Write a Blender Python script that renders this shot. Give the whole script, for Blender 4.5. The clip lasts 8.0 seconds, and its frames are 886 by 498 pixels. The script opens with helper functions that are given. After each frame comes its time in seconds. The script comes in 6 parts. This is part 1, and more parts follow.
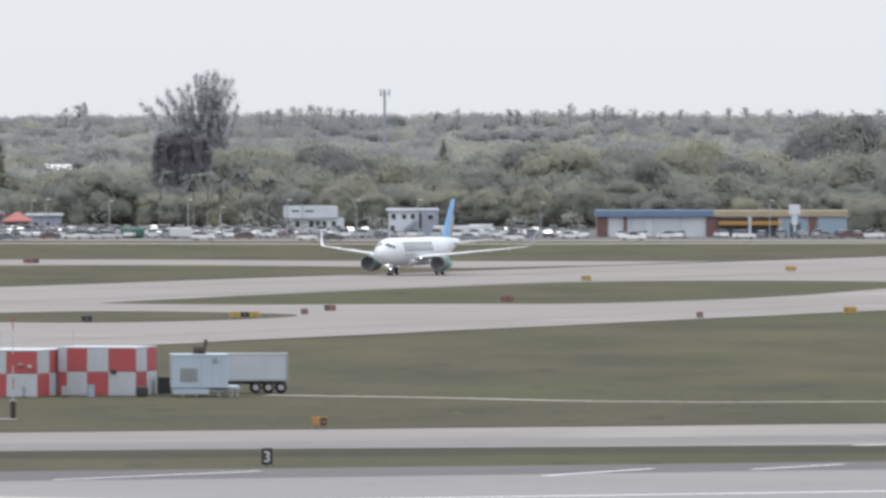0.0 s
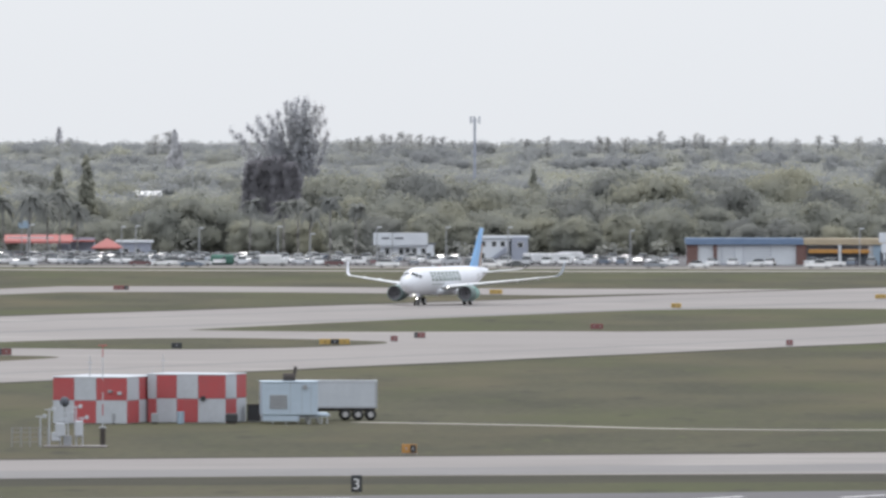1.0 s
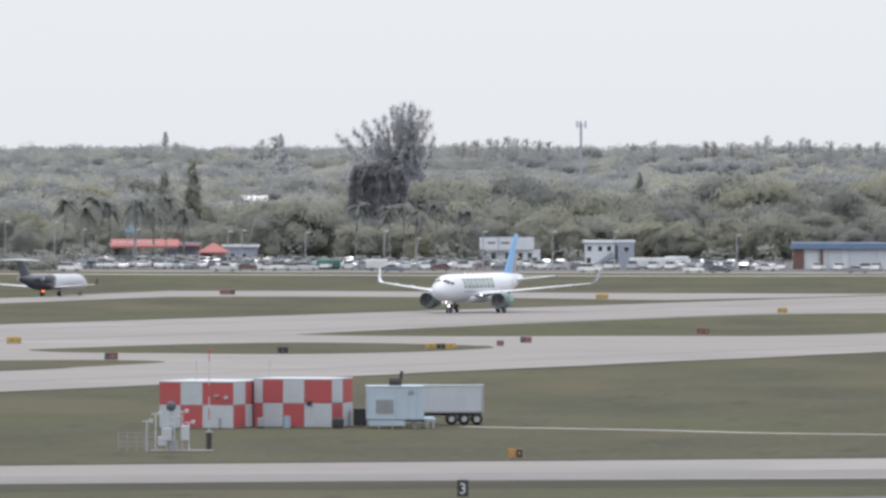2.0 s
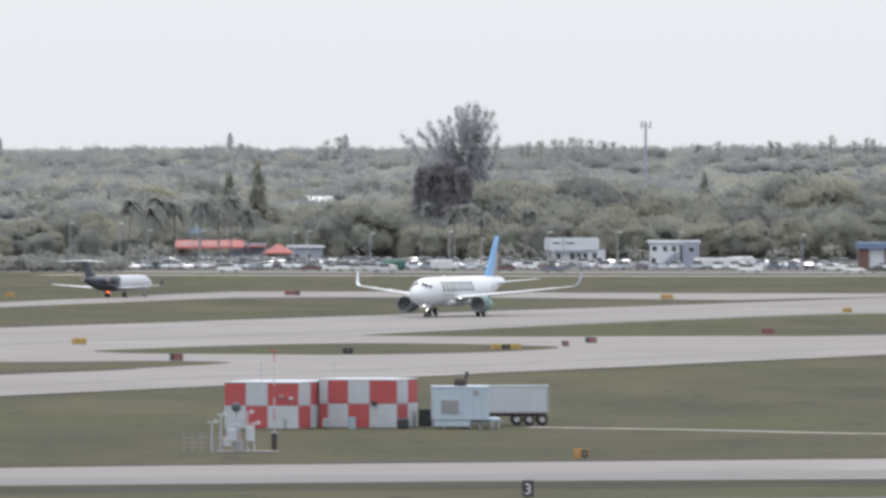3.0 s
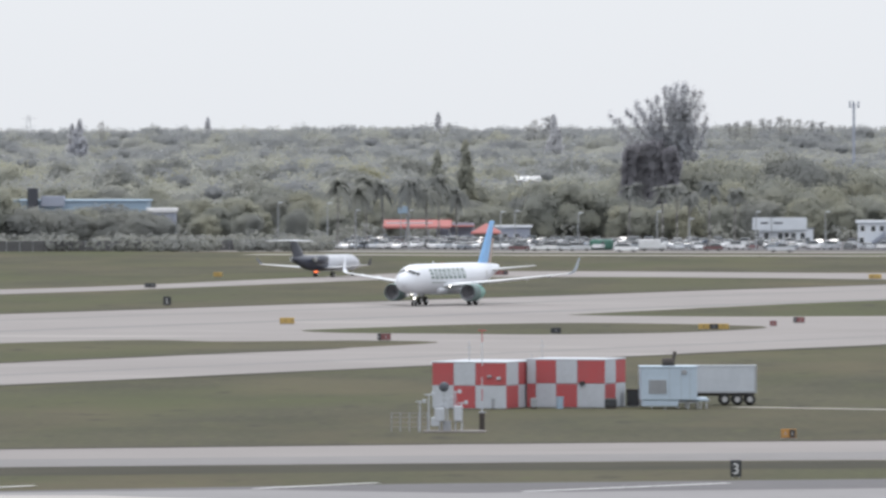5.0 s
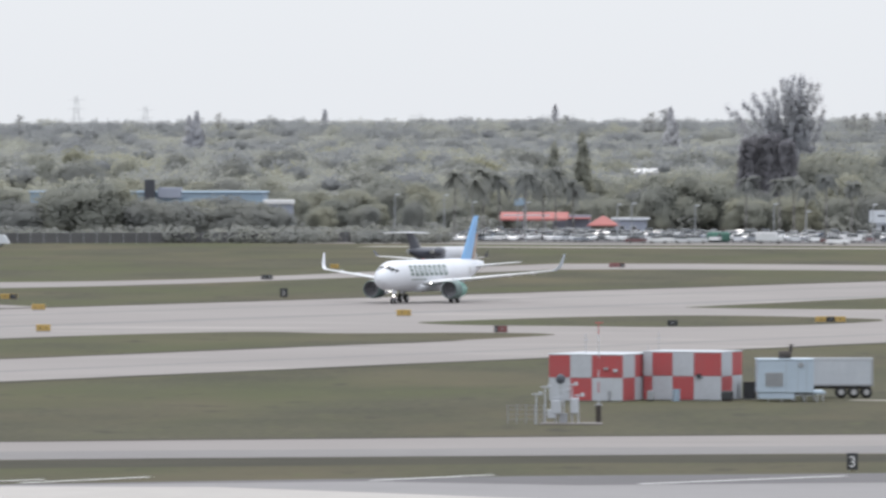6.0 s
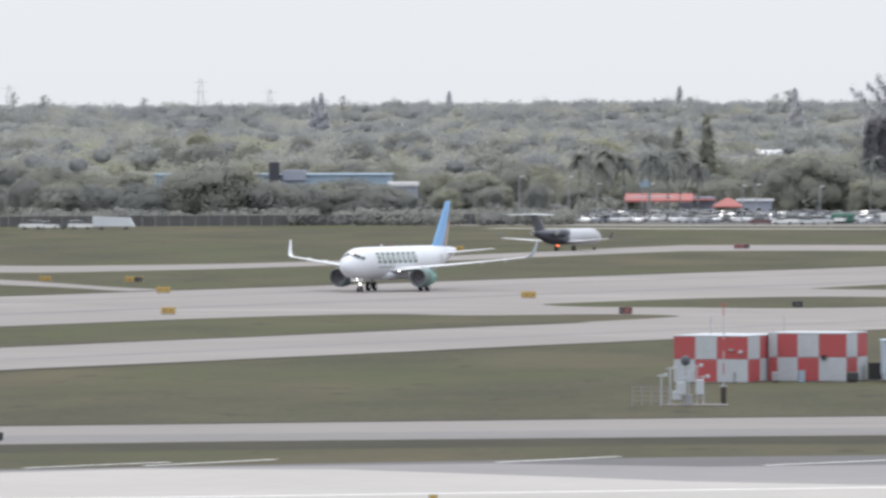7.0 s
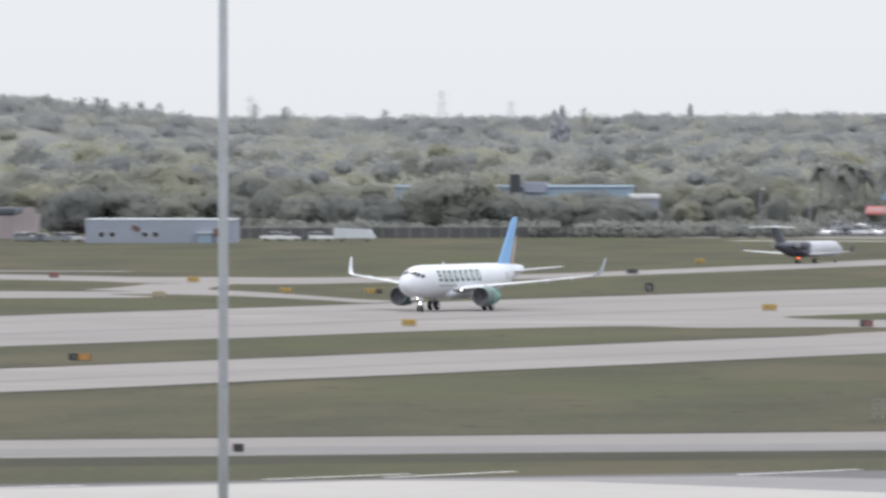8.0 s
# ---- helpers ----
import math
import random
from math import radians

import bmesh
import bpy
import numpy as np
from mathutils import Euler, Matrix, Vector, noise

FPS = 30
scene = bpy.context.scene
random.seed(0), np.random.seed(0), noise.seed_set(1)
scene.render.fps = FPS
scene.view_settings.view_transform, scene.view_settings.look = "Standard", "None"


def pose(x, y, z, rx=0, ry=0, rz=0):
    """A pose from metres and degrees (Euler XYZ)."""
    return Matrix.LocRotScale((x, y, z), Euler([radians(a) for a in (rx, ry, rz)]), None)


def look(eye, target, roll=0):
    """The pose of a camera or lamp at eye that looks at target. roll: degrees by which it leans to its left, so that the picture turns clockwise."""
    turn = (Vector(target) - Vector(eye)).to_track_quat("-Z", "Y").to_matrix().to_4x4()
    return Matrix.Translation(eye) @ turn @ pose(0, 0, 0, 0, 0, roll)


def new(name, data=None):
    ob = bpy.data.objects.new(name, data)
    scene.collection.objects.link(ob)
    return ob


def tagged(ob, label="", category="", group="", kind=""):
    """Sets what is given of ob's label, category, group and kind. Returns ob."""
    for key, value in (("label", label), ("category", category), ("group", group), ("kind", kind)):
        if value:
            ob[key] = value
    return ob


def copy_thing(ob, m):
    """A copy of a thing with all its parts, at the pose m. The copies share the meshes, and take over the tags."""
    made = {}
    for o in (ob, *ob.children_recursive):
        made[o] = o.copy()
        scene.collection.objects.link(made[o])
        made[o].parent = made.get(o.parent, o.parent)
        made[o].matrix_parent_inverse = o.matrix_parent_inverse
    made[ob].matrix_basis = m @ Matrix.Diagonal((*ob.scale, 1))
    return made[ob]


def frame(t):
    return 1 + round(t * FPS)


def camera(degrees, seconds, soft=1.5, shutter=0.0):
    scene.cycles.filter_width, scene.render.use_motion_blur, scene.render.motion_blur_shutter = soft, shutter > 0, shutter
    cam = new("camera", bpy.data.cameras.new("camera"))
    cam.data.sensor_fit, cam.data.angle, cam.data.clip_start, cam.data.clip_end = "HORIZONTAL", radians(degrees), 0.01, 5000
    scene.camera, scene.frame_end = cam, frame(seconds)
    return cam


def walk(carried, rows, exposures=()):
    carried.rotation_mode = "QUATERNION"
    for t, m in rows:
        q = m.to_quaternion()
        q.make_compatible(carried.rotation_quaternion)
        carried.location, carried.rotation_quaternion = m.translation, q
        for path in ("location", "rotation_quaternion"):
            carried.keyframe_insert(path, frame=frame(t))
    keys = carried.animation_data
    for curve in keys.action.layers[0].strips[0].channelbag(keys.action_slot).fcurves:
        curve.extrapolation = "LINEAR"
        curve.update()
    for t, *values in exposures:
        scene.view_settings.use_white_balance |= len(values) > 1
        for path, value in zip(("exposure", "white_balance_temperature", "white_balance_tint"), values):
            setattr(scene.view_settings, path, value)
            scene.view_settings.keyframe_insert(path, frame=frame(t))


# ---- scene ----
cam = camera(4.4895, 8.0, soft=2.8, shutter=0.5)
EYE = 25.52
# seconds, yaw to the left, pitch, roll: a long lens turned by hand on a fixed spot
TURNS = [
    (0.0, 0.0000, -0.6937, -0.037), (0.5, 0.2663, -0.5838, 0.040), (1.0, 0.4556, -0.5550, 0.060),
    (1.5, 0.7486, -0.5408, -0.017), (1.7, 0.8695, -0.5202, 0.010), (2.8, 1.2182, -0.5848, 0.004),
    (3.0, 1.3231, -0.5300, -0.041), (3.5, 1.7073, -0.4316, -0.010), (4.0, 1.7872, -0.6670, 0.012),
    (4.2, 1.9106, -0.6384, 0.001), (5.3, 2.5427, -0.6352, 0.000), (5.5, 2.6618, -0.6501, 0.029),
    (6.0, 2.9691, -0.6721, 0.073), (6.5, 3.3515, -0.6620, -0.012), (7.0, 3.6012, -0.7636, -0.083),
    (7.5, 4.1890, -0.7721, -0.068), (8.0, 4.8219, -0.7014, 0.005),
]
walk(cam, [(t, pose(0, 0, EYE, 0, 0, yaw) @ pose(0, 0, 0, 90 + pitch) @ pose(0, 0, 0, 0, 0, roll)) for t, yaw, pitch, roll in TURNS],
     exposures=[(0.0, 0.0, 6500, 11.2), (2.0, 0.02, 6500, 11.2), (5.5, 0.03, 6500, 11.2), (8.0, 0.04, 6500, 11.2)])

# ---- daylight: a bright veiled sky, and the sun high ahead and to the left, so that upright faces lie in shade ----
SUN_HEIGHT, SUN_AZIMUTH = 60.0, -8.0  # degrees; azimuth clockwise from +y
world = bpy.data.worlds.new("sky")
scene.world = world
world.use_nodes = True
wn = world.node_tree
wn.nodes.clear()
sky = wn.nodes.new("ShaderNodeTexSky")
sky.sky_type, sky.sun_disc = "NISHITA", False
sky.sun_elevation, sky.sun_rotation = radians(SUN_HEIGHT), radians(SUN_AZIMUTH)
sky.air_density, sky.dust_density, sky.ozone_density = 1.0, 1.0, 1.0
dim = wn.nodes.new("ShaderNodeVectorMath")
dim.operation = "SCALE"
dim.inputs["Scale"].default_value = 0.10
veil = wn.nodes.new("ShaderNodeMix")
veil.data_type = "RGBA"
veil.inputs["Factor"].default_value = 0.93  # a thin even cloud sheet over the whole sky
# the cloud sheet is twice as bright overhead as at the horizon
way = wn.nodes.new("ShaderNodeTexCoord")
height = wn.nodes.new("ShaderNodeSeparateXYZ")
rise = wn.nodes.new("ShaderNodeMapRange")
rise.inputs["To Min"].default_value, rise.inputs["To Max"].default_value = 1.0, 2.3
cloud = wn.nodes.new("ShaderNodeVectorMath")
cloud.operation = "SCALE"
cloud.inputs[0].default_value = (0.800, 0.840, 0.886)
wn.links.new(way.outputs["Generated"], height.inputs[0])
wn.links.new(height.outputs["Z"], rise.inputs[0])
wn.links.new(rise.outputs[0], cloud.inputs["Scale"])
wn.links.new(cloud.outputs[0], veil.inputs["B"])
back = wn.nodes.new("ShaderNodeBackground")
wout = wn.nodes.new("ShaderNodeOutputWorld")
wn.links.new(sky.outputs[0], dim.inputs[0])
wn.links.new(dim.outputs[0], veil.inputs["A"])
wn.links.new(veil.outputs["Result"], back.inputs[0])
wn.links.new(back.outputs[0], wout.inputs[0])
sun_data = bpy.data.lights.new("sun", "SUN")
sun_data.energy, sun_data.angle, sun_data.color = 1.1, radians(12.0), (1.0, 0.965, 0.93)
sun = new("sun", sun_data)
az, el = radians(SUN_AZIMUTH), radians(SUN_HEIGHT)
sun_from = Vector((math.sin(az) * math.cos(el), math.cos(az) * math.cos(el), math.sin(el)))
sun.matrix_world = look(sun_from * 300, (0, 0, 0))


# ---- materials ----
def shade(name, colour, rough=0.7, metal=0.0, second=None, scale=1.0, bump=0.0, fine=None, glow=0.0, per_object=0.0, spec=0.3, stretch=None, patches=()):
    """Colour broken up by noise at two sizes; scale and fine in marks per metre."""
    mat = bpy.data.materials.new(name)
    mat.use_nodes = True
    nt = mat.node_tree
    bsdf = nt.nodes["Principled BSDF"]
    bsdf.inputs["Roughness"].default_value = rough
    bsdf.inputs["Metallic"].default_value = metal
    bsdf.inputs["Specular IOR Level"].default_value = spec
    second = second or tuple(c * 0.8 for c in colour)
    coord = nt.nodes.new("ShaderNodeTexCoord")
    source = coord.outputs["Object"]
    if stretch:
        mapping = nt.nodes.new("ShaderNodeMapping")
        mapping.inputs["Scale"].default_value = stretch
        nt.links.new(source, mapping.inputs[0])
        source = mapping.outputs[0]
    big = nt.nodes.new("ShaderNodeTexNoise")
    big.inputs["Scale"].default_value, big.inputs["Detail"].default_value = scale, 4.0
    small = nt.nodes.new("ShaderNodeTexNoise")
    small.inputs["Scale"].default_value, small.inputs["Detail"].default_value = fine or scale * 9, 3.0
    nt.links.new(source, big.inputs["Vector"])
    nt.links.new(source, small.inputs["Vector"])
    mean = nt.nodes.new("ShaderNodeMath")
    mean.operation = "MULTIPLY_ADD"
    mean.inputs[1].default_value = 0.4
    nt.links.new(small.outputs[0], mean.inputs[0])
    half = nt.nodes.new("ShaderNodeMath")
    half.operation = "MULTIPLY"
    half.inputs[1].default_value = 0.6
    nt.links.new(big.outputs[0], half.inputs[0])
    nt.links.new(half.outputs[0], mean.inputs[2])
    ramp = nt.nodes.new("ShaderNodeValToRGB")
    ramp.color_ramp.elements[0].position, ramp.color_ramp.elements[0].color = 0.34, (*second, 1)
    ramp.color_ramp.elements[1].position, ramp.color_ramp.elements[1].color = 0.66, (*colour, 1)
    nt.links.new(mean.outputs[0], ramp.inputs[0])
    last = ramp.outputs[0]
    for patch, size, low, high, seed in patches:
        field = nt.nodes.new("ShaderNodeTexNoise")
        field.noise_dimensions = "4D"
        field.inputs["Scale"].default_value, field.inputs["Detail"].default_value, field.inputs["W"].default_value = size, 5.0, seed
        nt.links.new(source, field.inputs["Vector"])
        cut = nt.nodes.new("ShaderNodeMapRange")
        cut.inputs["From Min"].default_value, cut.inputs["From Max"].default_value = low, high
        nt.links.new(field.outputs[0], cut.inputs[0])
        over = nt.nodes.new("ShaderNodeMix")
        over.data_type = "RGBA"
        over.inputs["B"].default_value = (*patch, 1)
        nt.links.new(cut.outputs[0], over.inputs["Factor"])
        nt.links.new(last, over.inputs["A"])
        last = over.outputs["Result"]
    if per_object:
        info = nt.nodes.new("ShaderNodeObjectInfo")
        tone = nt.nodes.new("ShaderNodeHueSaturation")
        span = nt.nodes.new("ShaderNodeMapRange")
        span.inputs["To Min"].default_value, span.inputs["To Max"].default_value = 1 - per_object, 1 + per_object
        nt.links.new(info.outputs["Random"], span.inputs[0])
        nt.links.new(span.outputs[0], tone.inputs["Value"])
        nt.links.new(last, tone.inputs["Color"])
        last = tone.outputs[0]
    nt.links.new(last, bsdf.inputs["Base Color"])
    if bump:
        relief = nt.nodes.new("ShaderNodeBump")
        relief.inputs["Strength"].default_value, relief.inputs["Distance"].default_value = bump, 0.05
        nt.links.new(small.outputs[0], relief.inputs["Height"])
        nt.links.new(relief.outputs[0], bsdf.inputs["Normal"])
    if glow:
        bsdf.inputs["Emission Color"].default_value = (*colour, 1)
        bsdf.inputs["Emission Strength"].default_value = glow
    return mat


def leaf(name, colours, clump=0.08, through_light=0.5, gloss=0.02):
    """Foliage: a diffuse and translucent leaf whose colour drifts from clump to clump and from leaf to leaf."""
    mat = bpy.data.materials.new(name)
    mat.use_nodes = True
    nt = mat.node_tree
    nt.nodes.clear()
    geo = nt.nodes.new("ShaderNodeNewGeometry")
    info = nt.nodes.new("ShaderNodeObjectInfo")
    field = nt.nodes.new("ShaderNodeTexNoise")
    field.inputs["Scale"].default_value, field.inputs["Detail"].default_value = clump, 2.0
    nt.links.new(geo.outputs["Position"], field.inputs["Vector"])
    spread = nt.nodes.new("ShaderNodeMapRange")
    spread.clamp = False
    spread.inputs["From Min"].default_value, spread.inputs["From Max"].default_value = 0.3, 0.7
    spread.inputs["To Min"].default_value, spread.inputs["To Max"].default_value = 0.22, 0.78
    nt.links.new(field.outputs[0], spread.inputs[0])
    add = nt.nodes.new("ShaderNodeMath")
    add.operation = "MULTIPLY_ADD"
    add.inputs[1].default_value = 0.09
    nt.links.new(geo.outputs["Random Per Island"], add.inputs[0])
    nt.links.new(spread.outputs[0], add.inputs[2])
    more = nt.nodes.new("ShaderNodeMath")
    more.operation = "MULTIPLY_ADD"
    more.inputs[1].default_value = 0.25
    nt.links.new(info.outputs["Random"], more.inputs[0])
    nt.links.new(add.outputs[0], more.inputs[2])
    ramp = nt.nodes.new("ShaderNodeValToRGB")
    ramp.color_ramp.elements[0].position, ramp.color_ramp.elements[0].color = 0.42, (*colours[0], 1)
    ramp.color_ramp.elements[1].position, ramp.color_ramp.elements[1].color = 1.0, (*colours[-1], 1)
    for k, c in enumerate(colours[1:-1]):
        ramp.color_ramp.elements.new(0.42 + 0.58 * (k + 1) / (len(colours) - 1)).color = (*c, 1)
    nt.links.new(more.outputs[0], ramp.inputs[0])
    diffuse = nt.nodes.new("ShaderNodeBsdfDiffuse")
    glass = nt.nodes.new("ShaderNodeBsdfTranslucent")
    mix = nt.nodes.new("ShaderNodeMixShader")
    mix.inputs[0].default_value = through_light
    # the waxy skin of the leaves, which throws back the bright sky
    wax = nt.nodes.new("ShaderNodeBsdfGlossy")
    wax.inputs["Color"].default_value, wax.inputs["Roughness"].default_value = (0.97, 0.93, 0.97, 1), 0.7
    coat = nt.nodes.new("ShaderNodeMixShader")
    coat.inputs[0].default_value = gloss
    out = nt.nodes.new("ShaderNodeOutputMaterial")
    nt.links.new(ramp.outputs[0], diffuse.inputs[0])
    nt.links.new(ramp.outputs[0], glass.inputs[0])
    nt.links.new(diffuse.outputs[0], mix.inputs[1])
    nt.links.new(glass.outputs[0], mix.inputs[2])
    nt.links.new(mix.outputs[0], coat.inputs[1])
    nt.links.new(wax.outputs[0], coat.inputs[2])
    nt.links.new(coat.outputs[0], out.inputs[0])
    return mat


def paint_mix(name, colours, rough=0.25):
    """Vehicle paint: each body takes one of several colours."""
    mat = shade(name, (0.5, 0.5, 0.5), rough, 0.0, spec=0.5)
    nt = mat.node_tree
    info = nt.nodes.new("ShaderNodeObjectInfo")
    ramp = nt.nodes.new("ShaderNodeValToRGB")
    ramp.color_ramp.interpolation = "CONSTANT"
    for k, c in enumerate(colours):
        e = ramp.color_ramp.elements[0] if k == 0 else ramp.color_ramp.elements.new(k / len(colours))
        e.position, e.color = k / len(colours), (*c, 1)
    ramp.color_ramp.elements[-1].color = (*colours[-1], 1)
    nt.links.new(info.outputs["Random"], ramp.inputs[0])
    bsdf = nt.nodes["Principled BSDF"]
    nt.links.new(ramp.outputs[0], bsdf.inputs["Base Color"])
    bsdf.inputs["Coat Weight"].default_value = 0.6
    return mat


M = {
    "grass": shade("grass", (0.084, 0.079, 0.052), 0.95, second=(0.049, 0.048, 0.034), scale=0.05, fine=1.1, bump=0.4, spec=0.1, stretch=(1, 0.3, 1),
                   patches=(((0.098, 0.085, 0.053), 0.045, 0.46, 0.7, 3.0), ((0.070, 0.075, 0.038), 0.035, 0.46, 0.7, 9.0), ((0.043, 0.040, 0.033), 0.25, 0.6, 0.74, 5.0), ((0.082, 0.085, 0.045), 0.6, 0.58, 0.74, 11.0))),
    "concrete": shade("concrete", (0.254, 0.234, 0.225), 0.85, second=(0.216, 0.199, 0.192), scale=0.02, fine=0.25, spec=0.2, stretch=(0.4, 1, 1), patches=(((0.301, 0.280, 0.264), 0.06, 0.55, 0.7, 2.0), ((0.183, 0.171, 0.166), 0.09, 0.58, 0.74, 7.0))),
    "rubbered": shade("rubbered_concrete", (0.205, 0.195, 0.193), 0.85, second=(0.172, 0.164, 0.163), scale=0.03, fine=0.3, spec=0.2),
    "nacelle": shade("nacelle_grey", (0.13, 0.18, 0.175), 0.4, second=(0.11, 0.16, 0.155), scale=0.6, spec=0.5),
    "pale_runway": shade("pale_runway_concrete", (0.385, 0.364, 0.345), 0.8, second=(0.335, 0.317, 0.300), scale=0.03, fine=0.3, spec=0.2),
    "dirt_grass": shade("dark_edge_grass", (0.062, 0.058, 0.043), 0.95, second=(0.045, 0.043, 0.034), scale=0.08, fine=0.5, spec=0.1),
    "runway": shade("runway_concrete", (0.235, 0.226, 0.228), 0.8, second=(0.200, 0.193, 0.195), scale=0.03, fine=0.3, spec=0.2),
    "asphalt": shade("worn_asphalt", (0.132, 0.127, 0.131), 0.9, second=(0.104, 0.100, 0.104), scale=0.05, fine=0.8, spec=0.2),
    "marking": shade("marking_paint", (0.750, 0.750, 0.740), 0.7, scale=0.6),
    "track": shade("pale_track", (0.400, 0.380, 0.340), 0.95, scale=0.2),
    "white": shade("white_aircraft_paint", (0.700, 0.720, 0.765), 0.4, second=(0.650, 0.670, 0.715), scale=0.25, spec=0.5),
    "jet_grey": shade("jet_pale_grey", (0.500, 0.515, 0.555), 0.4, second=(0.440, 0.455, 0.495), scale=0.3, spec=0.5),
    "wing": shade("wing_grey", (0.580, 0.590, 0.610), 0.4, second=(0.500, 0.510, 0.530), scale=0.4, spec=0.5),
    "fin_blue": shade("fin_blue", (0.160, 0.360, 0.660), 0.35, second=(0.220, 0.440, 0.720), scale=0.25, spec=0.5),
    "fin_brown": shade("fin_brown", (0.230, 0.130, 0.090), 0.4, second=(0.420, 0.380, 0.340), scale=0.7, spec=0.5),
    "sharklet": shade("sharklet_blue", (0.420, 0.500, 0.580), 0.35, second=(0.460, 0.530, 0.600), scale=0.5),
    "green": shade("title_green", (0.100, 0.150, 0.130), 0.4, second=(0.140, 0.190, 0.165), scale=0.6),
    "nacelle_green": shade("nacelle_green", (0.070, 0.240, 0.190), 0.35, second=(0.180, 0.360, 0.320), scale=0.7, spec=0.5),
    "metal": shade("bare_metal", (0.550, 0.550, 0.560), 0.35, 0.9, scale=1.5),
    "dark": shade("dark_recess", (0.050, 0.050, 0.052), 0.6, scale=2.0),
    "fan": shade("fan_titanium", (0.220, 0.220, 0.235), 0.5, 0.2, scale=2.0),
    "tyre": shade("tyre_rubber", (0.045, 0.045, 0.046), 0.85, scale=3.0),
    "glass": shade("window_glass", (0.030, 0.035, 0.040), 0.12, spec=0.8, scale=1.0),
    "lamp": shade("landing_lamp", (1.0, 0.97, 0.9), 0.3, glow=7.0),
    "red_lamp": shade("red_beacon", (1.0, 0.18, 0.06), 0.3, glow=3.0),
    "jet_dark": shade("jet_dark_blue", (0.035, 0.040, 0.060), 0.3, second=(0.050, 0.055, 0.076), scale=0.4, spec=0.5),
    "check_red": shade("shelter_red", (0.440, 0.085, 0.090), 0.7, second=(0.380, 0.100, 0.105), scale=0.6, fine=3.0),
    "check_white": shade("shelter_white", (0.500, 0.525, 0.565), 0.7, second=(0.430, 0.450, 0.485), scale=0.6, fine=3.0),
    "unit": shade("pale_blue_panel", (0.440, 0.520, 0.605), 0.5, second=(0.390, 0.465, 0.545), scale=0.5, fine=3.0),
    "trailer": shade("trailer_aluminium", (0.500, 0.530, 0.570), 0.45, second=(0.430, 0.460, 0.500), scale=0.4, fine=2.0),
    "grill": shade("grey_grille", (0.330, 0.340, 0.360), 0.7, scale=2.0),
    "rust": shade("dark_rusty_steel", (0.070, 0.060, 0.055), 0.8, scale=1.5),
    "galv": shade("galvanised_steel", (0.380, 0.395, 0.415), 0.55, 0.0, scale=1.0),
    "sign_yellow": shade("sign_yellow", (0.480, 0.330, 0.110), 0.6, scale=1.5),
    "sign_red": shade("sign_red", (0.240, 0.100, 0.100), 0.6, scale=1.5),
    "sign_black": shade("sign_black", (0.050, 0.052, 0.056), 0.6, scale=1.5),
    "sign_white": shade("sign_white", (0.750, 0.750, 0.750), 0.6, scale=1.5),
    "wall_white": shade("white_wall", (0.660, 0.690, 0.730), 0.8, second=(0.580, 0.610, 0.650), scale=0.3),
    "wall_grey": shade("grey_wall", (0.335, 0.360, 0.430), 0.8, second=(0.300, 0.322, 0.385), scale=0.25),
    "wall_pink": shade("pinkish_wall", (0.420, 0.360, 0.375), 0.85, scale=0.3),
    "brick": shade("brick_red", (0.200, 0.120, 0.110), 0.9, scale=1.2),
    "roof_blue": shade("blue_roof", (0.130, 0.190, 0.300), 0.5, second=(0.165, 0.230, 0.340), scale=0.3),
    "wall_blue": shade("blue_wall", (0.270, 0.360, 0.450), 0.6, second=(0.310, 0.390, 0.470), scale=0.15),
    "fascia": shade("tan_fascia", (0.440, 0.370, 0.270), 0.8, scale=0.4),
    "orange": shade("orange_awning", (0.500, 0.260, 0.080), 0.7, scale=0.8),
    "red_roof": shade("red_canopy", (0.420, 0.140, 0.130), 0.7, second=(0.370, 0.150, 0.140), scale=0.3),
    "dark_render": shade("dark_rendered_wall", (0.075, 0.078, 0.09), 0.85, scale=0.5),
    "roof_dark": shade("dark_roof", (0.110, 0.120, 0.140), 0.8, scale=0.5),
    "fence": shade("fence_mesh_grey", (0.130, 0.128, 0.132), 0.9, second=(0.095, 0.094, 0.097), scale=0.15),
    "bark": shade("bark", (0.130, 0.115, 0.100), 0.95, scale=2.0, bump=0.5),
    "palm_bark": shade("palm_bark", (0.270, 0.260, 0.250), 0.95, scale=2.0, bump=0.5),
    "car": paint_mix("car_paint", [(0.82, 0.83, 0.84), (0.62, 0.64, 0.67), (0.09, 0.095, 0.1), (0.85, 0.85, 0.86), (0.25, 0.27, 0.3), (0.8, 0.81, 0.82), (0.16, 0.08, 0.085), (0.85, 0.85, 0.85), (0.72, 0.74, 0.76), (0.85, 0.85, 0.86), (0.14, 0.17, 0.22), (0.55, 0.57, 0.6), (0.82, 0.82, 0.83)]),
    "van": shade("white_van_paint", (0.750, 0.760, 0.780), 0.35, scale=0.5, spec=0.5),
    "green_tarp": shade("green_tarp", (0.075, 0.170, 0.135), 0.7, scale=0.8),
    # near foliage is lifted well above real leaf tones to stand for haze
    "leaf": leaf("leaf_green", [(0.252, 0.263, 0.234), (0.294, 0.302, 0.261), (0.337, 0.339, 0.275), (0.380, 0.373, 0.287)]),
    "leaf_dark": leaf("leaf_dark", [(0.224, 0.235, 0.227), (0.262, 0.270, 0.250), (0.300, 0.305, 0.266)]),
    "leaf_olive": leaf("leaf_olive", [(0.293, 0.294, 0.228), (0.333, 0.330, 0.239), (0.369, 0.360, 0.249)]),
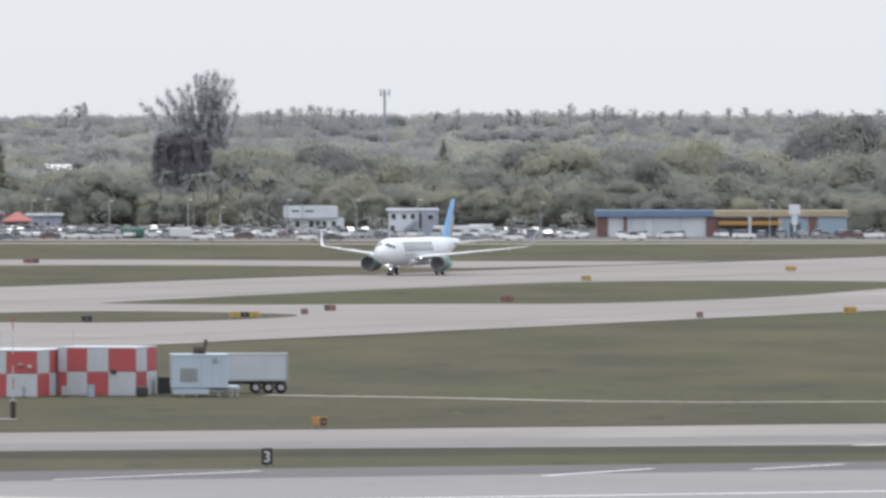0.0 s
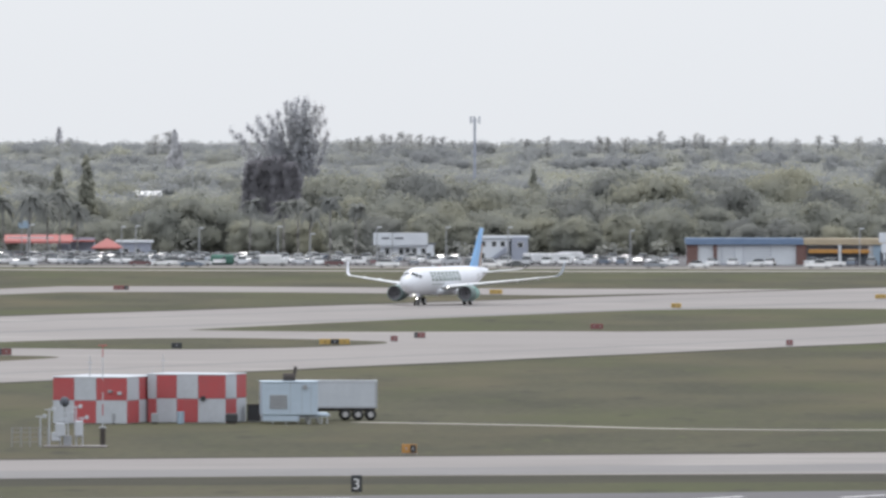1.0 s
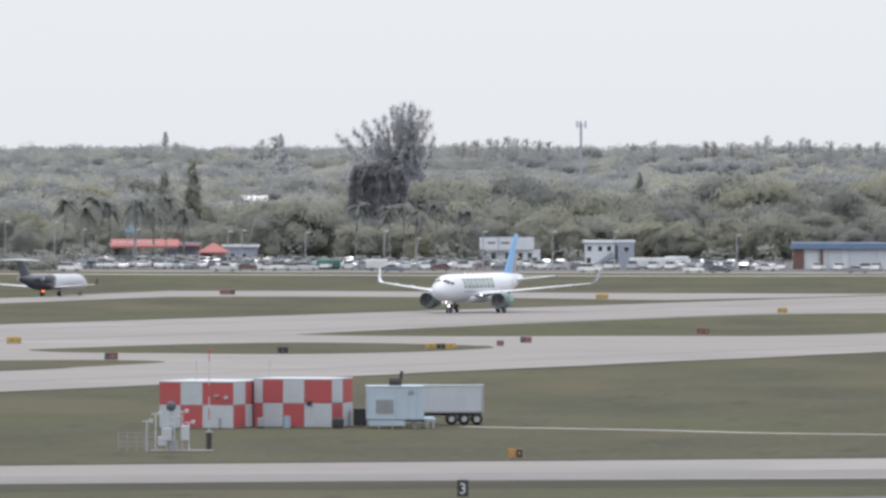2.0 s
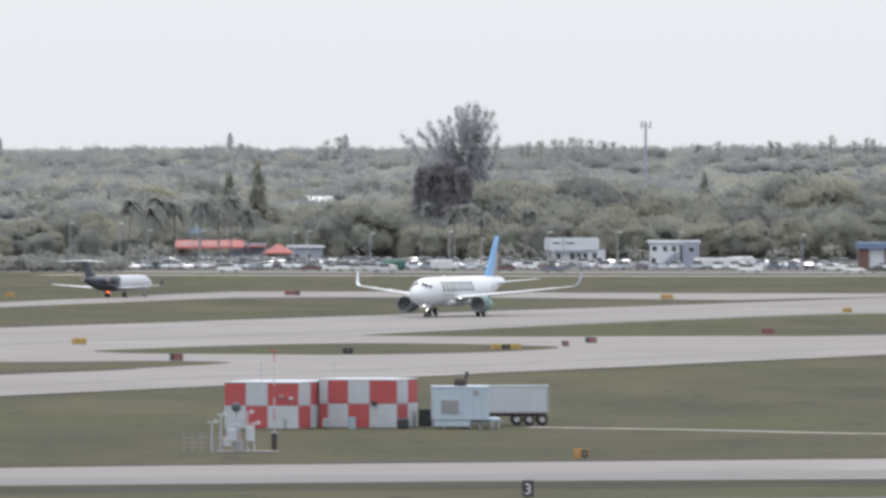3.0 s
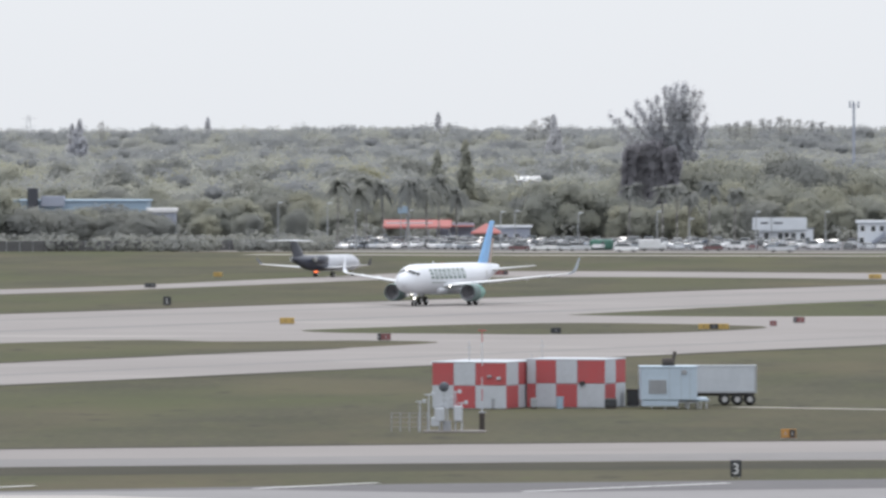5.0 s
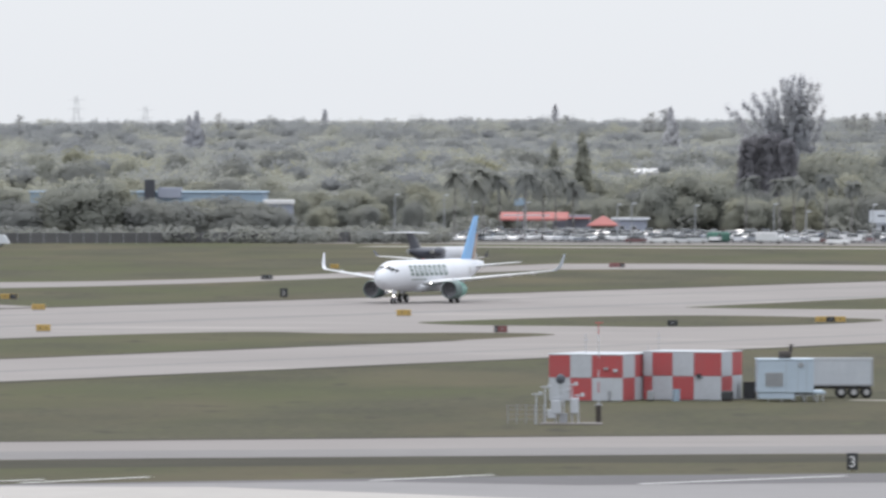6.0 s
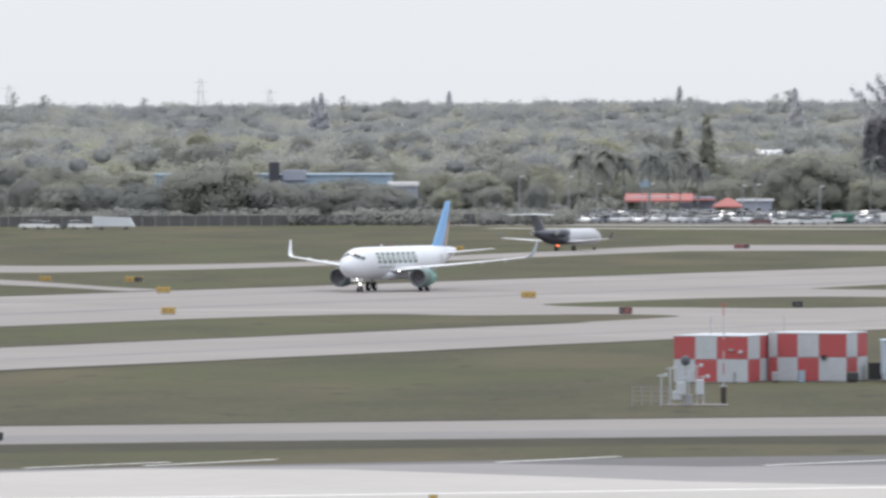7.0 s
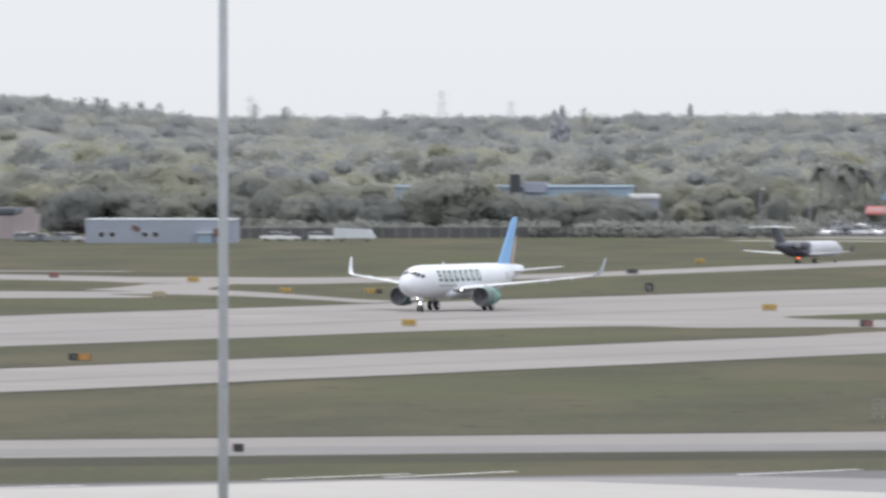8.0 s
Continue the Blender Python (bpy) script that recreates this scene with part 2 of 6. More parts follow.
    "leaf_deep": leaf("leaf_deep_hazed", [(0.235, 0.230, 0.254), (0.262, 0.257, 0.277), (0.289, 0.283, 0.292)], through_light=0.5),
    # far woods: three leaf tones lifted and greyed, with the haze painted in
    "leaf_hazed": leaf("hazed_grey_green", [(0.313, 0.322, 0.311), (0.348, 0.356, 0.331), (0.383, 0.388, 0.340), (0.413, 0.414, 0.340)], clump=0.035),
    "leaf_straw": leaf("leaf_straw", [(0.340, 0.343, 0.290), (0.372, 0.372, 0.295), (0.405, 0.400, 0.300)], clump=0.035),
    "leaf_haze_blue": leaf("leaf_haze_blue", [(0.274, 0.285, 0.293), (0.298, 0.310, 0.310), (0.323, 0.332, 0.324)], clump=0.035),
    # pine needles paled to stand for haze
    "leaf_mist": leaf("haze_pale_needles", [(0.420, 0.430, 0.440), (0.480, 0.485, 0.480), (0.530, 0.530, 0.510)], through_light=0.6),
    # needles of far spires and the tall casuarina, paled and blued as haze
    "leaf_wispy_hazed": leaf("hazed_needles", [(0.506, 0.515, 0.550), (0.587, 0.591, 0.613), (0.660, 0.655, 0.660)], through_light=0.55),
}


# ---- mesh helpers ----
def mesh_ob(name, verts, faces, material, parent=None, label="", smooth=False):
    me = bpy.data.meshes.new(name)
    me.from_pydata([tuple(v) for v in verts], [], faces)
    me.materials.append(M[material])
    if smooth:
        me.polygons.foreach_set("use_smooth", [True] * len(me.polygons))
    me.update()
    ob = new(name, me)
    if parent:
        ob.parent = parent
    return tagged(ob, label)


def part(name, bm, material, parent=None, label="", smooth=False):
    bmesh.ops.recalc_face_normals(bm, faces=bm.faces)
    me = bpy.data.meshes.new(name)
    bm.to_mesh(me)
    bm.free()
    me.materials.append(M[material])
    if smooth:
        me.polygons.foreach_set("use_smooth", [True] * len(me.polygons))
    ob = new(name, me)
    if parent:
        ob.parent = parent
    return tagged(ob, label)


def thing(name, m, label, category, group="", kind=""):
    ob = new(name)
    ob.matrix_basis = m
    return tagged(ob, label, category, group, kind)


def blk(bm, x0, x1, y0, y1, z0, z1, bevel=0.0):
    """A box between six planes, with its edges eased by bevel."""
    made = bmesh.ops.create_cube(bm, size=1.0, matrix=Matrix.Translation(((x0 + x1) / 2, (y0 + y1) / 2, (z0 + z1) / 2)) @ Matrix.Diagonal((x1 - x0, y1 - y0, z1 - z0, 1)))
    if bevel:
        edges = list({e for v in made["verts"] for e in v.link_edges})
        bmesh.ops.bevel(bm, geom=edges, offset=bevel, segments=1, affect="EDGES")
    return bm


def box(*a, bevel=0.0):
    return blk(bmesh.new(), *a, bevel=bevel)


def rod(bm, a, b, r0, r1=None, n=10):
    """A round bar from a to b."""
    a, b = Vector(a), Vector(b)
    way = b - a
    m = Matrix.Translation((a + b) / 2) @ way.to_track_quat("Z", "Y").to_matrix().to_4x4()
    bmesh.ops.create_cone(bm, cap_ends=True, segments=n, radius1=r0, radius2=r0 if r1 is None else r1, depth=way.length, matrix=m)
    return bm


def bar(a, b, r0, r1=None, n=10):
    return rod(bmesh.new(), a, b, r0, r1, n)


def loft(rings, close=True):
    """Vertices and faces through rings of equal length, with both ends capped."""
    n = len(rings[0])
    verts = [p for r in rings for p in r]
    faces = []
    for k in range(len(rings) - 1):
        for i in range(n):
            j = (i + 1) % n
            faces.append((k * n + i, k * n + j, (k + 1) * n + j, (k + 1) * n + i))
    if close:
        faces.append(tuple(range(n))[::-1])
        faces.append(tuple((len(rings) - 1) * n + i for i in range(n)))
    return verts, faces


def lofted(name, rings, material, parent, label="", close=True):
    v, f = loft(rings, close)
    ob = mesh_ob(name, v, f, material, parent, label, smooth=True)
    bm = bmesh.new()
    bm.from_mesh(ob.data)
    bmesh.ops.recalc_face_normals(bm, faces=bm.faces)
    for e in bm.edges:
        if e.is_manifold and e.calc_face_angle(0) > radians(45):
            e.smooth = False
    bm.to_mesh(ob.data)
    bm.free()
    return ob


def blade(sections):
    """Rings of a wing: each section is leading x, y, z, chord, thickness, and the way in which its thickness lies."""
    shape = [(0.0, 0.0), (0.03, 0.35), (0.15, 0.8), (0.35, 1.0), (0.65, 0.7), (1.0, 0.05), (0.65, -0.5), (0.35, -0.75), (0.15, -0.65), (0.03, -0.3)]
    rings = []
    for x, y, z, chord, thick, (ny, nz) in sections:
        rings.append([(x - c * chord, y + ny * h * thick / 2, z + nz * h * thick / 2) for c, h in shape])
    return rings


# ---- ground and pavements ----
def sheet(name, outline, z, material, label, category, kind="structure"):
    """A flat piece of ground; z gives its layer, each a few millimetres above the one below."""
    return tagged(mesh_ob(name, [(x, y, 0.4 * z) for x, y in outline], [tuple(range(len(outline)))], material), label, category, "", kind)


RUN = radians(67.3)  # the far runway's way in plan, from +x
ALONG, ASIDE = Vector((math.cos(RUN), math.sin(RUN))), Vector((math.sin(RUN), -math.cos(RUN)))


def plan(p, q):
    """Plan place at p metres along the far runway and q metres to its right."""
    v = ALONG * p + ASIDE * q
    return v.x, v.y


def ribbon(centre, width):
    """Outline of a band of constant width along a bent centre line."""
    left, right = [], []
    for k, c in enumerate(centre):
        a, b = Vector(centre[max(k - 1, 0)]), Vector(centre[min(k + 1, len(centre) - 1)])
        d = (b - a).normalized()
        n = Vector((-d.y, d.x)) * width / 2
        left.append(tuple(Vector(c) + n))
        right.append(tuple(Vector(c) - n))
    return left + right[::-1]


def smooth_line(points, n=8):
    """A softly bent line through points."""
    out = []
    pts = [Vector(p) for p in points]
    for k in range(len(pts) - 1):
        a, b = pts[k], pts[k + 1]
        ta = (pts[k + 1] - pts[max(k - 1, 0)]) / 2
        tb = (pts[min(k + 2, len(pts) - 1)] - pts[k]) / 2
        for i in range(n):
            s = i / n
            out.append(tuple(a * (2 * s**3 - 3 * s**2 + 1) + ta * (s**3 - 2 * s**2 + s) + b * (3 * s**2 - 2 * s**3) + tb * (s**3 - s**2)))
    return out + [tuple(pts[-1])]


def frayed(line, amount=0.35, step=5.0, seed=1):
    """The closed line with a fringe of grass: short pieces pushed in and out."""
    rng = random.Random(seed)
    out = []
    for k, a in enumerate(line):
        a, b = Vector(a), Vector(line[(k + 1) % len(line)])
        n = max(1, min(60, int((b - a).length / step)))
        side = Vector((-(b - a).y, (b - a).x)).normalized()
        for i in range(n):
            out.append(tuple(a.lerp(b, i / n) + side * (rng.uniform(-amount, amount) if i else 0)))
    return out


ground_size = 12000
tagged(mesh_ob("ground", [(-ground_size, -ground_size, 0), (ground_size, -ground_size, 0), (ground_size, ground_size, 0), (-ground_size, ground_size, 0)], [(0, 1, 2, 3)], "grass"),
       "dry olive-green mown airfield grass", "ground", "", "structure")
sheet("runway_far", [plan(500, -698), plan(2050, -698), plan(2050, -508), plan(500, -508)], 0.03, "concrete", "pale grey concrete runway and taxiway crossed by grass islands", "runway")
# grass islands between runway and taxiway, with rounded pointed ends
sheet("grass_island_1", frayed(smooth_line([plan(1375, -624), plan(1385, -627), plan(1460, -634), plan(1525, -636.5), plan(1572, -636), plan(1594, -620), plan(1592, -594), plan(1575, -580), plan(1530, -571), plan(1465, -560.5), plan(1420, -559.5), plan(1394, -565.5), plan(1388, -580), plan(1374, -598), plan(1373, -615), plan(1375, -624)])), 0.06, "grass", "long mown grass island between two pavements", "grass")
sheet("grass_island_2", frayed(smooth_line([plan(1309, -568), plan(1320, -585), plan(1321, -600), plan(1303, -608), plan(1272, -609.5), plan(1258, -608), plan(1247, -597), plan(1247, -583), plan(1247, -570), plan(1258, -563), plan(1272, -560), plan(1295, -562), plan(1309, -568)]), seed=2), 0.06, "grass", "mown grass island between two pavements", "grass")
sheet("grass_island_3", frayed(smooth_line([plan(1203, -566), plan(1203, -575), plan(1192, -586), plan(1195, -600), plan(1164, -606), plan(1107, -606), plan(1061, -607), plan(560, -607), plan(540, -580), plan(560, -556), plan(1014, -554.5), plan(1061, -554.5), plan(1122, -555), plan(1171, -557), plan(1195, -560), plan(1203, -566)]), seed=3), 0.06, "grass", "long mown grass island between two pavements", "grass")
# taxiway beyond the runway: it bends in from the left, runs along, and turns into the runway
far_side = smooth_line([(-420, 1935), (-216.8, 1748.5), (-196.5, 1726.3), (-178.6, 1722.0), (-161.4, 1723.5), (-130.0, 1768.6), (-87, 1938), (-77, 1958), (-47, 1957), (-18, 1941), (15, 1934), (58, 1927)])
near_side = smooth_line([(-420, 1890), (-210.2, 1695.8), (-190.1, 1669.4), (-171.6, 1654.6), (-155.6, 1661.5), (-126.5, 1720.8), (-84, 1864), (-74, 1884), (-46, 1885), (-17, 1869), (-6, 1858), (5, 1850)])
sheet("taxiway_far", far_side + near_side[::-1], 0.04, "concrete", "pale grey concrete taxiway beyond the runway", "taxiway")
upper = smooth_line([(-420, 1630), (-196.4, 1584.5), (-186.3, 1600.6), (-183.3, 1632.1), (-183.2, 1653.6)])
inner = smooth_line([(-170.5, 1660.2), (-169.3, 1607.2), (-162.3, 1587.6), (-154.8, 1568.4), (-139.5, 1522.4), (-128.4, 1500.7)])
lower = smooth_line([(-127.3, 1487.6), (-137.0, 1495.5), (-145.1, 1517.3), (-160.6, 1548.6), (-177.8, 1561.5), (-189.3, 1527.2), (-420, 1545)])
sheet("taxiway_link", upper + inner + lower, 0.042, "concrete", "pale grey concrete link from the runway to the taxiway", "taxiway")
sheet("taxiway_pad", ribbon([(-420, 1840), (-221.3, 1785.5), (-200.1, 1781.0)], 9), 0.044, "concrete", "pale grey concrete edge of a far pad", "taxiway")
# taxiway and runway before the camera
sheet("taxiway_near", frayed([(-320, 735), (-104, 823), (-36, 852), (34, 866), (300, 920), (300, 981), (36, 925), (-36, 900), (-107, 869), (-320, 778)], 0.25, 7), 0.03, "concrete", "pale grey concrete taxiway with darker worn edges", "taxiway")
sheet("runway_shoulder", [(-320, 700), (-94, 766), (-36, 801), (32, 825), (300, 925), (300, 600), (-320, 400)], 0.03, "asphalt", "dark grey worn asphalt runway shoulder", "runway")
sheet("runway_near", [(-320, 665), (-96, 757), (-70, 778), (-46, 788), (-31, 781), (-7, 790), (32, 806), (300, 905), (300, 300), (-320, 300)], 0.05, "runway", "pale grey concrete runway beside dark shoulder", "runway")


# a paler sheet over the left and nearest part of the runway
sheet("runway_worn", frayed([(-320, 640), (-96, 754), (-70, 775), (-56, 775), (-42, 762), (-31, 751), (-20, 745), (0, 740), (20, 734), (30, 600), (30, 300), (-320, 300)], 0.8, 12), 0.07, "pale_runway", "paler concrete of the near runway", "runway")
# strips of dark worn grass along the pavement edges
EDGES = [([(-320, 725), (-104, 811.5), (-36, 841), (34, 855), (300, 908)], 19.0), ([(-320, 779), (-107, 871), (-36, 902), (36, 927), (300, 983)], 3.0), ([plan(600, -699.5), plan(2040, -699.5)], 3.5),
         ([plan(600, -507), plan(1500, -507)], 2.5), ([plan(560, -605), plan(1160, -604)], 3.0), ([plan(560, -556.5), plan(1160, -556)], 2.5)]
for line, width in EDGES:
    sheet("grass_edge", frayed(ribbon(line, width), 0.6 if width < 10 else 1.6, 14), 0.068 if width < 10 else 0.02, "dirt_grass", "dark worn grass along the pavement edge", "grass")


def stripe(name, a, b, width, z=0.075, material="marking", label="white painted line on the pavement"):
    sheet(name, ribbon([a, b], width), z, material, label, "marking")


stripe("runway_edge_line", (-90, 709), (120, 798), 1.2)
for x0, y0, x1, y1 in ((-27, 784, -13, 803), (7, 792, 15, 808), (22, 806, 29, 818), (-46, 790, -38, 803), (-78, 777, -69, 790), (-70, 782, -62, 796), (-95, 757, -89, 764)):
    stripe("shoulder_line", (x0, y0), (x1, y1), 0.7, 0.08)
stripe("taxiway_line", (31.5, 864), (40, 869), 1.2, 0.06)
for a, b, w in (((-320, 746), (-106, 836), 17.0), ((-106, 836), (34, 883), 19.0), ((34, 883), (300, 938), 21.0)):
    stripe("tyre_band", a, b, w, 0.05, "rubbered", "darker rubbered band along the pavement")
for q, w in ((-676, 3.0), (-640, 5.0), (-528, 2.5)):
    stripe("tyre_band", plan(700, q), plan(1990, q), w, 0.05, "rubbered", "darker rubbered band along the pavement")
sheet("service_path", ribbon(smooth_line([(-16, 1020), (0, 1009.5), (15.5, 996.5), (39, 995.5), (120, 1010)]), 2.2), 0.02, "track", "narrow pale service path in the grass", "path")
# perimeter roads and the car park beyond them
sheet("service_road", ribbon(smooth_line([(-130, 2215), (-86, 2204), (0, 2189), (86, 2200), (400, 2240)]), 12), 0.02, "track", "thin pale perimeter service road", "road")
sheet("road", ribbon([(-300, 2330), (-90, 2262), (0, 2248), (90, 2240), (420, 2230)], 26), 0.03, "concrete", "pale grey public road along the fence", "road")
sheet("car_park", [(-230, 2440), (-150, 2330), (-90, 2285), (90, 2262), (300, 2255), (300, 2560), (-230, 2700)], 0.025, "asphalt", "worn asphalt car park", "car park")


# ---- airliner ----
def circle(x, ry, rz, zc, n=28, y=0.0):
    return [(x, y + ry * math.sin(2 * math.pi * i / n), zc + rz * math.cos(2 * math.pi * i / n)) for i in range(n)]


HULL = [(0.0, 0.03, 0.03, 3.35), (0.12, 0.42, 0.4, 3.36), (0.45, 0.82, 0.78, 3.38), (1.0, 1.2, 1.16, 3.44), (1.8, 1.55, 1.56, 3.56), (2.8, 1.80, 1.86, 3.70),
        (4.0, 1.93, 2.02, 3.80), (5.5, 1.975, 2.07, 3.83), (24.0, 1.975, 2.07, 3.83), (27.0, 1.86, 1.9, 3.98), (30.0, 1.52, 1.56, 4.28), (33.0, 1.06, 1.14, 4.62),
        (35.5, 0.64, 0.72, 4.92), (37.2, 0.33, 0.38, 5.12), (37.57, 0.16, 0.2, 5.18)]
NOSE = 5.07  # the nose ahead of the nose wheel


def hull_at(hull, d):
    for a, b in zip(hull, hull[1:]):
        if a[0] <= d <= b[0]:
            s = (d - a[0]) / (b[0] - a[0])
            return [p + (q - p) * s for p, q in zip(a, b)]
    return hull[-1]


def skin(name, hull, nose, d0, d1, a0, a1, material, parent, label="", lift=0.03, n=5, slant=0.0):
    """A patch of the hull's skin from d0 to d1 behind the nose and between two angles from the top, towards +y."""
    verts, faces = [], []
    for i in range(n + 1):
        for j in range(n + 1):
            ang = radians(a0 + (a1 - a0) * j / n)
            d = d0 + (d1 - d0) * i / n + slant * j / n
            _, ry, rz, zc = hull_at(hull, d)
            verts.append((nose - d, (ry + lift) * math.sin(ang), zc + (rz + lift) * math.cos(ang)))
    for i in range(n):
        for j in range(n):
            k = i * (n + 1) + j
            faces.append((k, k + 1, k + n + 2, k + n + 1))
    return mesh_ob(name, verts, faces, material, parent, label, smooth=True)


def wheel(parent, x, y, r, w, name="wheel"):
    bm = bmesh.new()
    rod(bm, (x, y - w / 2, r), (x, y + w / 2, r), r, n=20)
    bmesh.ops.bevel(bm, geom=[e for e in bm.edges if abs(e.verts[0].co.y - e.verts[1].co.y) < 1e-4], offset=w * 0.2, segments=2, affect="EDGES")
    t = part(name, bm, "tyre", parent, "black rubber tyre", True)
    part("rim", bar((x, y - w / 2 - 0.01, r), (x, y + w / 2 + 0.01, r), r * 0.5, n=14), "metal", t, "bare metal wheel hub")


def nacelle(parent, x, y, z, r, length, front, rear):
    """A turbofan pod, open in front; x is the lip of its inlet."""
    def ring(xx, rr):
        return circle(xx, rr, rr, z, 28, y)
    pod = lofted("engine", [ring(x, r * 0.9), ring(x + 0.04, r * 0.94), ring(x, r * 0.985), ring(x - 0.35, r * 1.03), ring(x - length * 0.35, r * 1.06), ring(x - length * 0.4, r * 1.06)], front, parent, "engine pod with a pale lip", close=False)
    lofted("cowl", [ring(x - length * 0.4, r * 1.06), ring(x - length * 0.65, r * 0.98), ring(x - length, r * 0.72), ring(x - length, r * 0.66)], rear, pod, "rear cowl", close=False)
    lofted("inlet", [ring(x, r * 0.9), ring(x - 0.3, r * 0.84), ring(x - 0.95, r * 0.86)], "fan", pod, "dark inlet", close=False)
    lofted("nozzle", [ring(x - length * 0.9, r * 0.55), ring(x - length * 1.18, r * 0.36), ring(x - length * 1.2, r * 0.1)], "metal", pod, "bare metal nozzle")
    blade_mesh = None
    for k in range(18):
        if blade_mesh is None:
            bm = bmesh.new()
            vs = [bm.verts.new(v) for v in ((0.0, -0.06, r * 0.2), (0.1, 0.06, r * 0.2), (0.12, 0.2, r * 0.86), (0.0, -0.2, r * 0.86))]
            bm.faces.new(vs)
            one = part("fan_blade", bm, "fan", pod)
            blade_mesh = one.data
        else:
            one = new("fan_blade", blade_mesh)
            one.parent = pod
        one.matrix_basis = pose(x - 0.95, y, z, 20 * k)
    lofted("spinner", [ring(x - 0.5, 0.02), ring(x - 0.65, r * 0.12), ring(x - 1.0, r * 0.22)], "fan", pod, "dark spinner cone")
    lofted("fan_back", [ring(x - 1.15, r * 0.86), ring(x - 1.16, 0.05)], "dark", pod, "dark fan casing")
    return pod


def lamp_disc(parent, x, y, z, r, material="lamp", label="bright landing light"):
    part("landing_light", bar((x, y, z), (x + 0.06, y, z), r, n=12), material, parent, label)


def airliner():
    a = thing("airliner", Matrix.Identity(4), "white twin-engine jet airliner with blue fin, green title and green engines", "airplane")
    lofted("fuselage", [circle(NOSE - d, ry, rz, zc) for d, ry, rz, zc in HULL], "white", a, "glossy white fuselage")
    for s in (1, -1):
        for k, (d0, d1, a0, a1, sl) in enumerate(((1.35, 2.0, 3, 36, 0.1), (1.5, 2.25, 37, 54, 0.12), (2.1, 2.85, 54, 67, 0.08))):
            skin("windscreen", HULL, NOSE, d0, d1, s * a0, s * a1, "glass", a, "dark cockpit window", slant=sl)
        # title on the side, as plain blocks
        for k in range(8):
            d0 = 6.5 + k * 1.72
            if k == 0:
                for top in (50, 65, 80):
                    skin("title_stripe", HULL, NOSE, d0, d0 + 1.15, s * top, s * (top + 10), "green", a, "plain green stripe of the side title", n=3)
                continue
            block = skin("title_block", HULL, NOSE, d0, d0 + 1.22, s * 50, s * 92, "green", a, "plain green block of the side title", n=4)
            skin("title_inset", HULL, NOSE, d0 + 0.42, d0 + 0.86, s * 59, s * 83, "white", block, "paler middle of the block", lift=0.045, n=3)
        skin("title_underline", HULL, NOSE, 6.8, 12.2, s * 104, s * 107, "green", a, "thin green line under the title", n=6)
        skin("door_line", HULL, NOSE, 28.2, 29.4, s * 70, s * 102, "wing", a, "faint grey rear door", lift=0.015)
        # wing with upturned tip
        up = (0.0, 1.0)
        lofted("wing", blade([(NOSE - 10.6, s * 0.9, 2.55, 8.6, 1.0, up), (NOSE - 11.9, s * 1.95, 2.75, 7.0, 0.9, up), (NOSE - 14.6, s * 6.4, 3.25, 4.0, 0.52, up), (NOSE - 17.9, s * 12.0, 3.85, 2.7, 0.32, up), (NOSE - 20.9, s * 16.9, 4.4, 1.6, 0.18, up)]), "wing", a, "pale grey swept wing")
        lofted("winglet", blade([(NOSE - 20.9, s * 16.9, 4.4, 1.6, 0.18, up), (NOSE - 21.3, s * 17.35, 4.62, 1.4, 0.15, (-s * 0.5, 0.8)), (NOSE - 21.9, s * 17.62, 5.2, 1.15, 0.12, (-s * 1.0, 0.3)), (NOSE - 22.9, s * 17.85, 6.65, 0.6, 0.07, (-s * 1.0, 0.1))]), "sharklet" if s > 0 else "white", a, "upturned wing tip")
        for y, x, ln in ((7.9, 16.6, 2.9), (11.3, 18.4, 2.4), (14.2, 19.9, 1.8)):
            zz = 2.95 + (y - 2) * 0.1
            lofted("flap_fairing", [circle(NOSE - x, 0.05, 0.05, zz, 8, s * y), circle(NOSE - x - ln * 0.3, 0.17, 0.22, zz - 0.1, 8, s * y), circle(NOSE - x - ln * 0.7, 0.15, 0.18, zz - 0.1, 8, s * y), circle(NOSE - x - ln, 0.03, 0.03, zz, 8, s * y)], "wing", a)
        lofted("tailplane", blade([(NOSE - 31.6, s * 0.5, 4.75, 4.1, 0.42, up), (NOSE - 35.3, s * 6.22, 5.35, 1.6, 0.16, up)]), "wing", a, "pale grey tailplane")
        nacelle(a, NOSE - 10.9, s * 5.75, 1.86, 1.2, 4.6, "nacelle", "nacelle_green" if s > 0 else "nacelle")
        part("pylon", box(NOSE - 16.2, NOSE - 12.3, s * 5.75 - 0.18, s * 5.75 + 0.18, 2.7, 3.35, bevel=0.12), "white", a)
        # main gear
        part("strut", bar((-12.64, s * 3.795, 0.5), (-12.5, s * 3.5, 2.9), 0.13), "galv", a, "grey main gear leg")
        part("brace", bar((-12.6, s * 3.7, 1.2), (-12.5, s * 2.3, 2.5), 0.07), "galv", a)
        part("gear_door", box(-13.4, -11.9, s * 4.05 - 0.04, s * 4.05 + 0.04, 1.2, 2.7, bevel=0.03), "white", a, "white gear door")
        for w in (-0.46, 0.46):
            wheel(a, -12.64, s * 3.795 + w, 0.585, 0.42)
        lamp_disc(a, NOSE - 11.75, s * 2.75, 2.72, 0.1)
    part("belly_fairing", box(NOSE - 20.5, NOSE - 10.5, -1.75, 1.75, 1.55, 2.9, bevel=0.55), "white", a, "white belly fairing", True)
    flat = (1.0, 0.0)
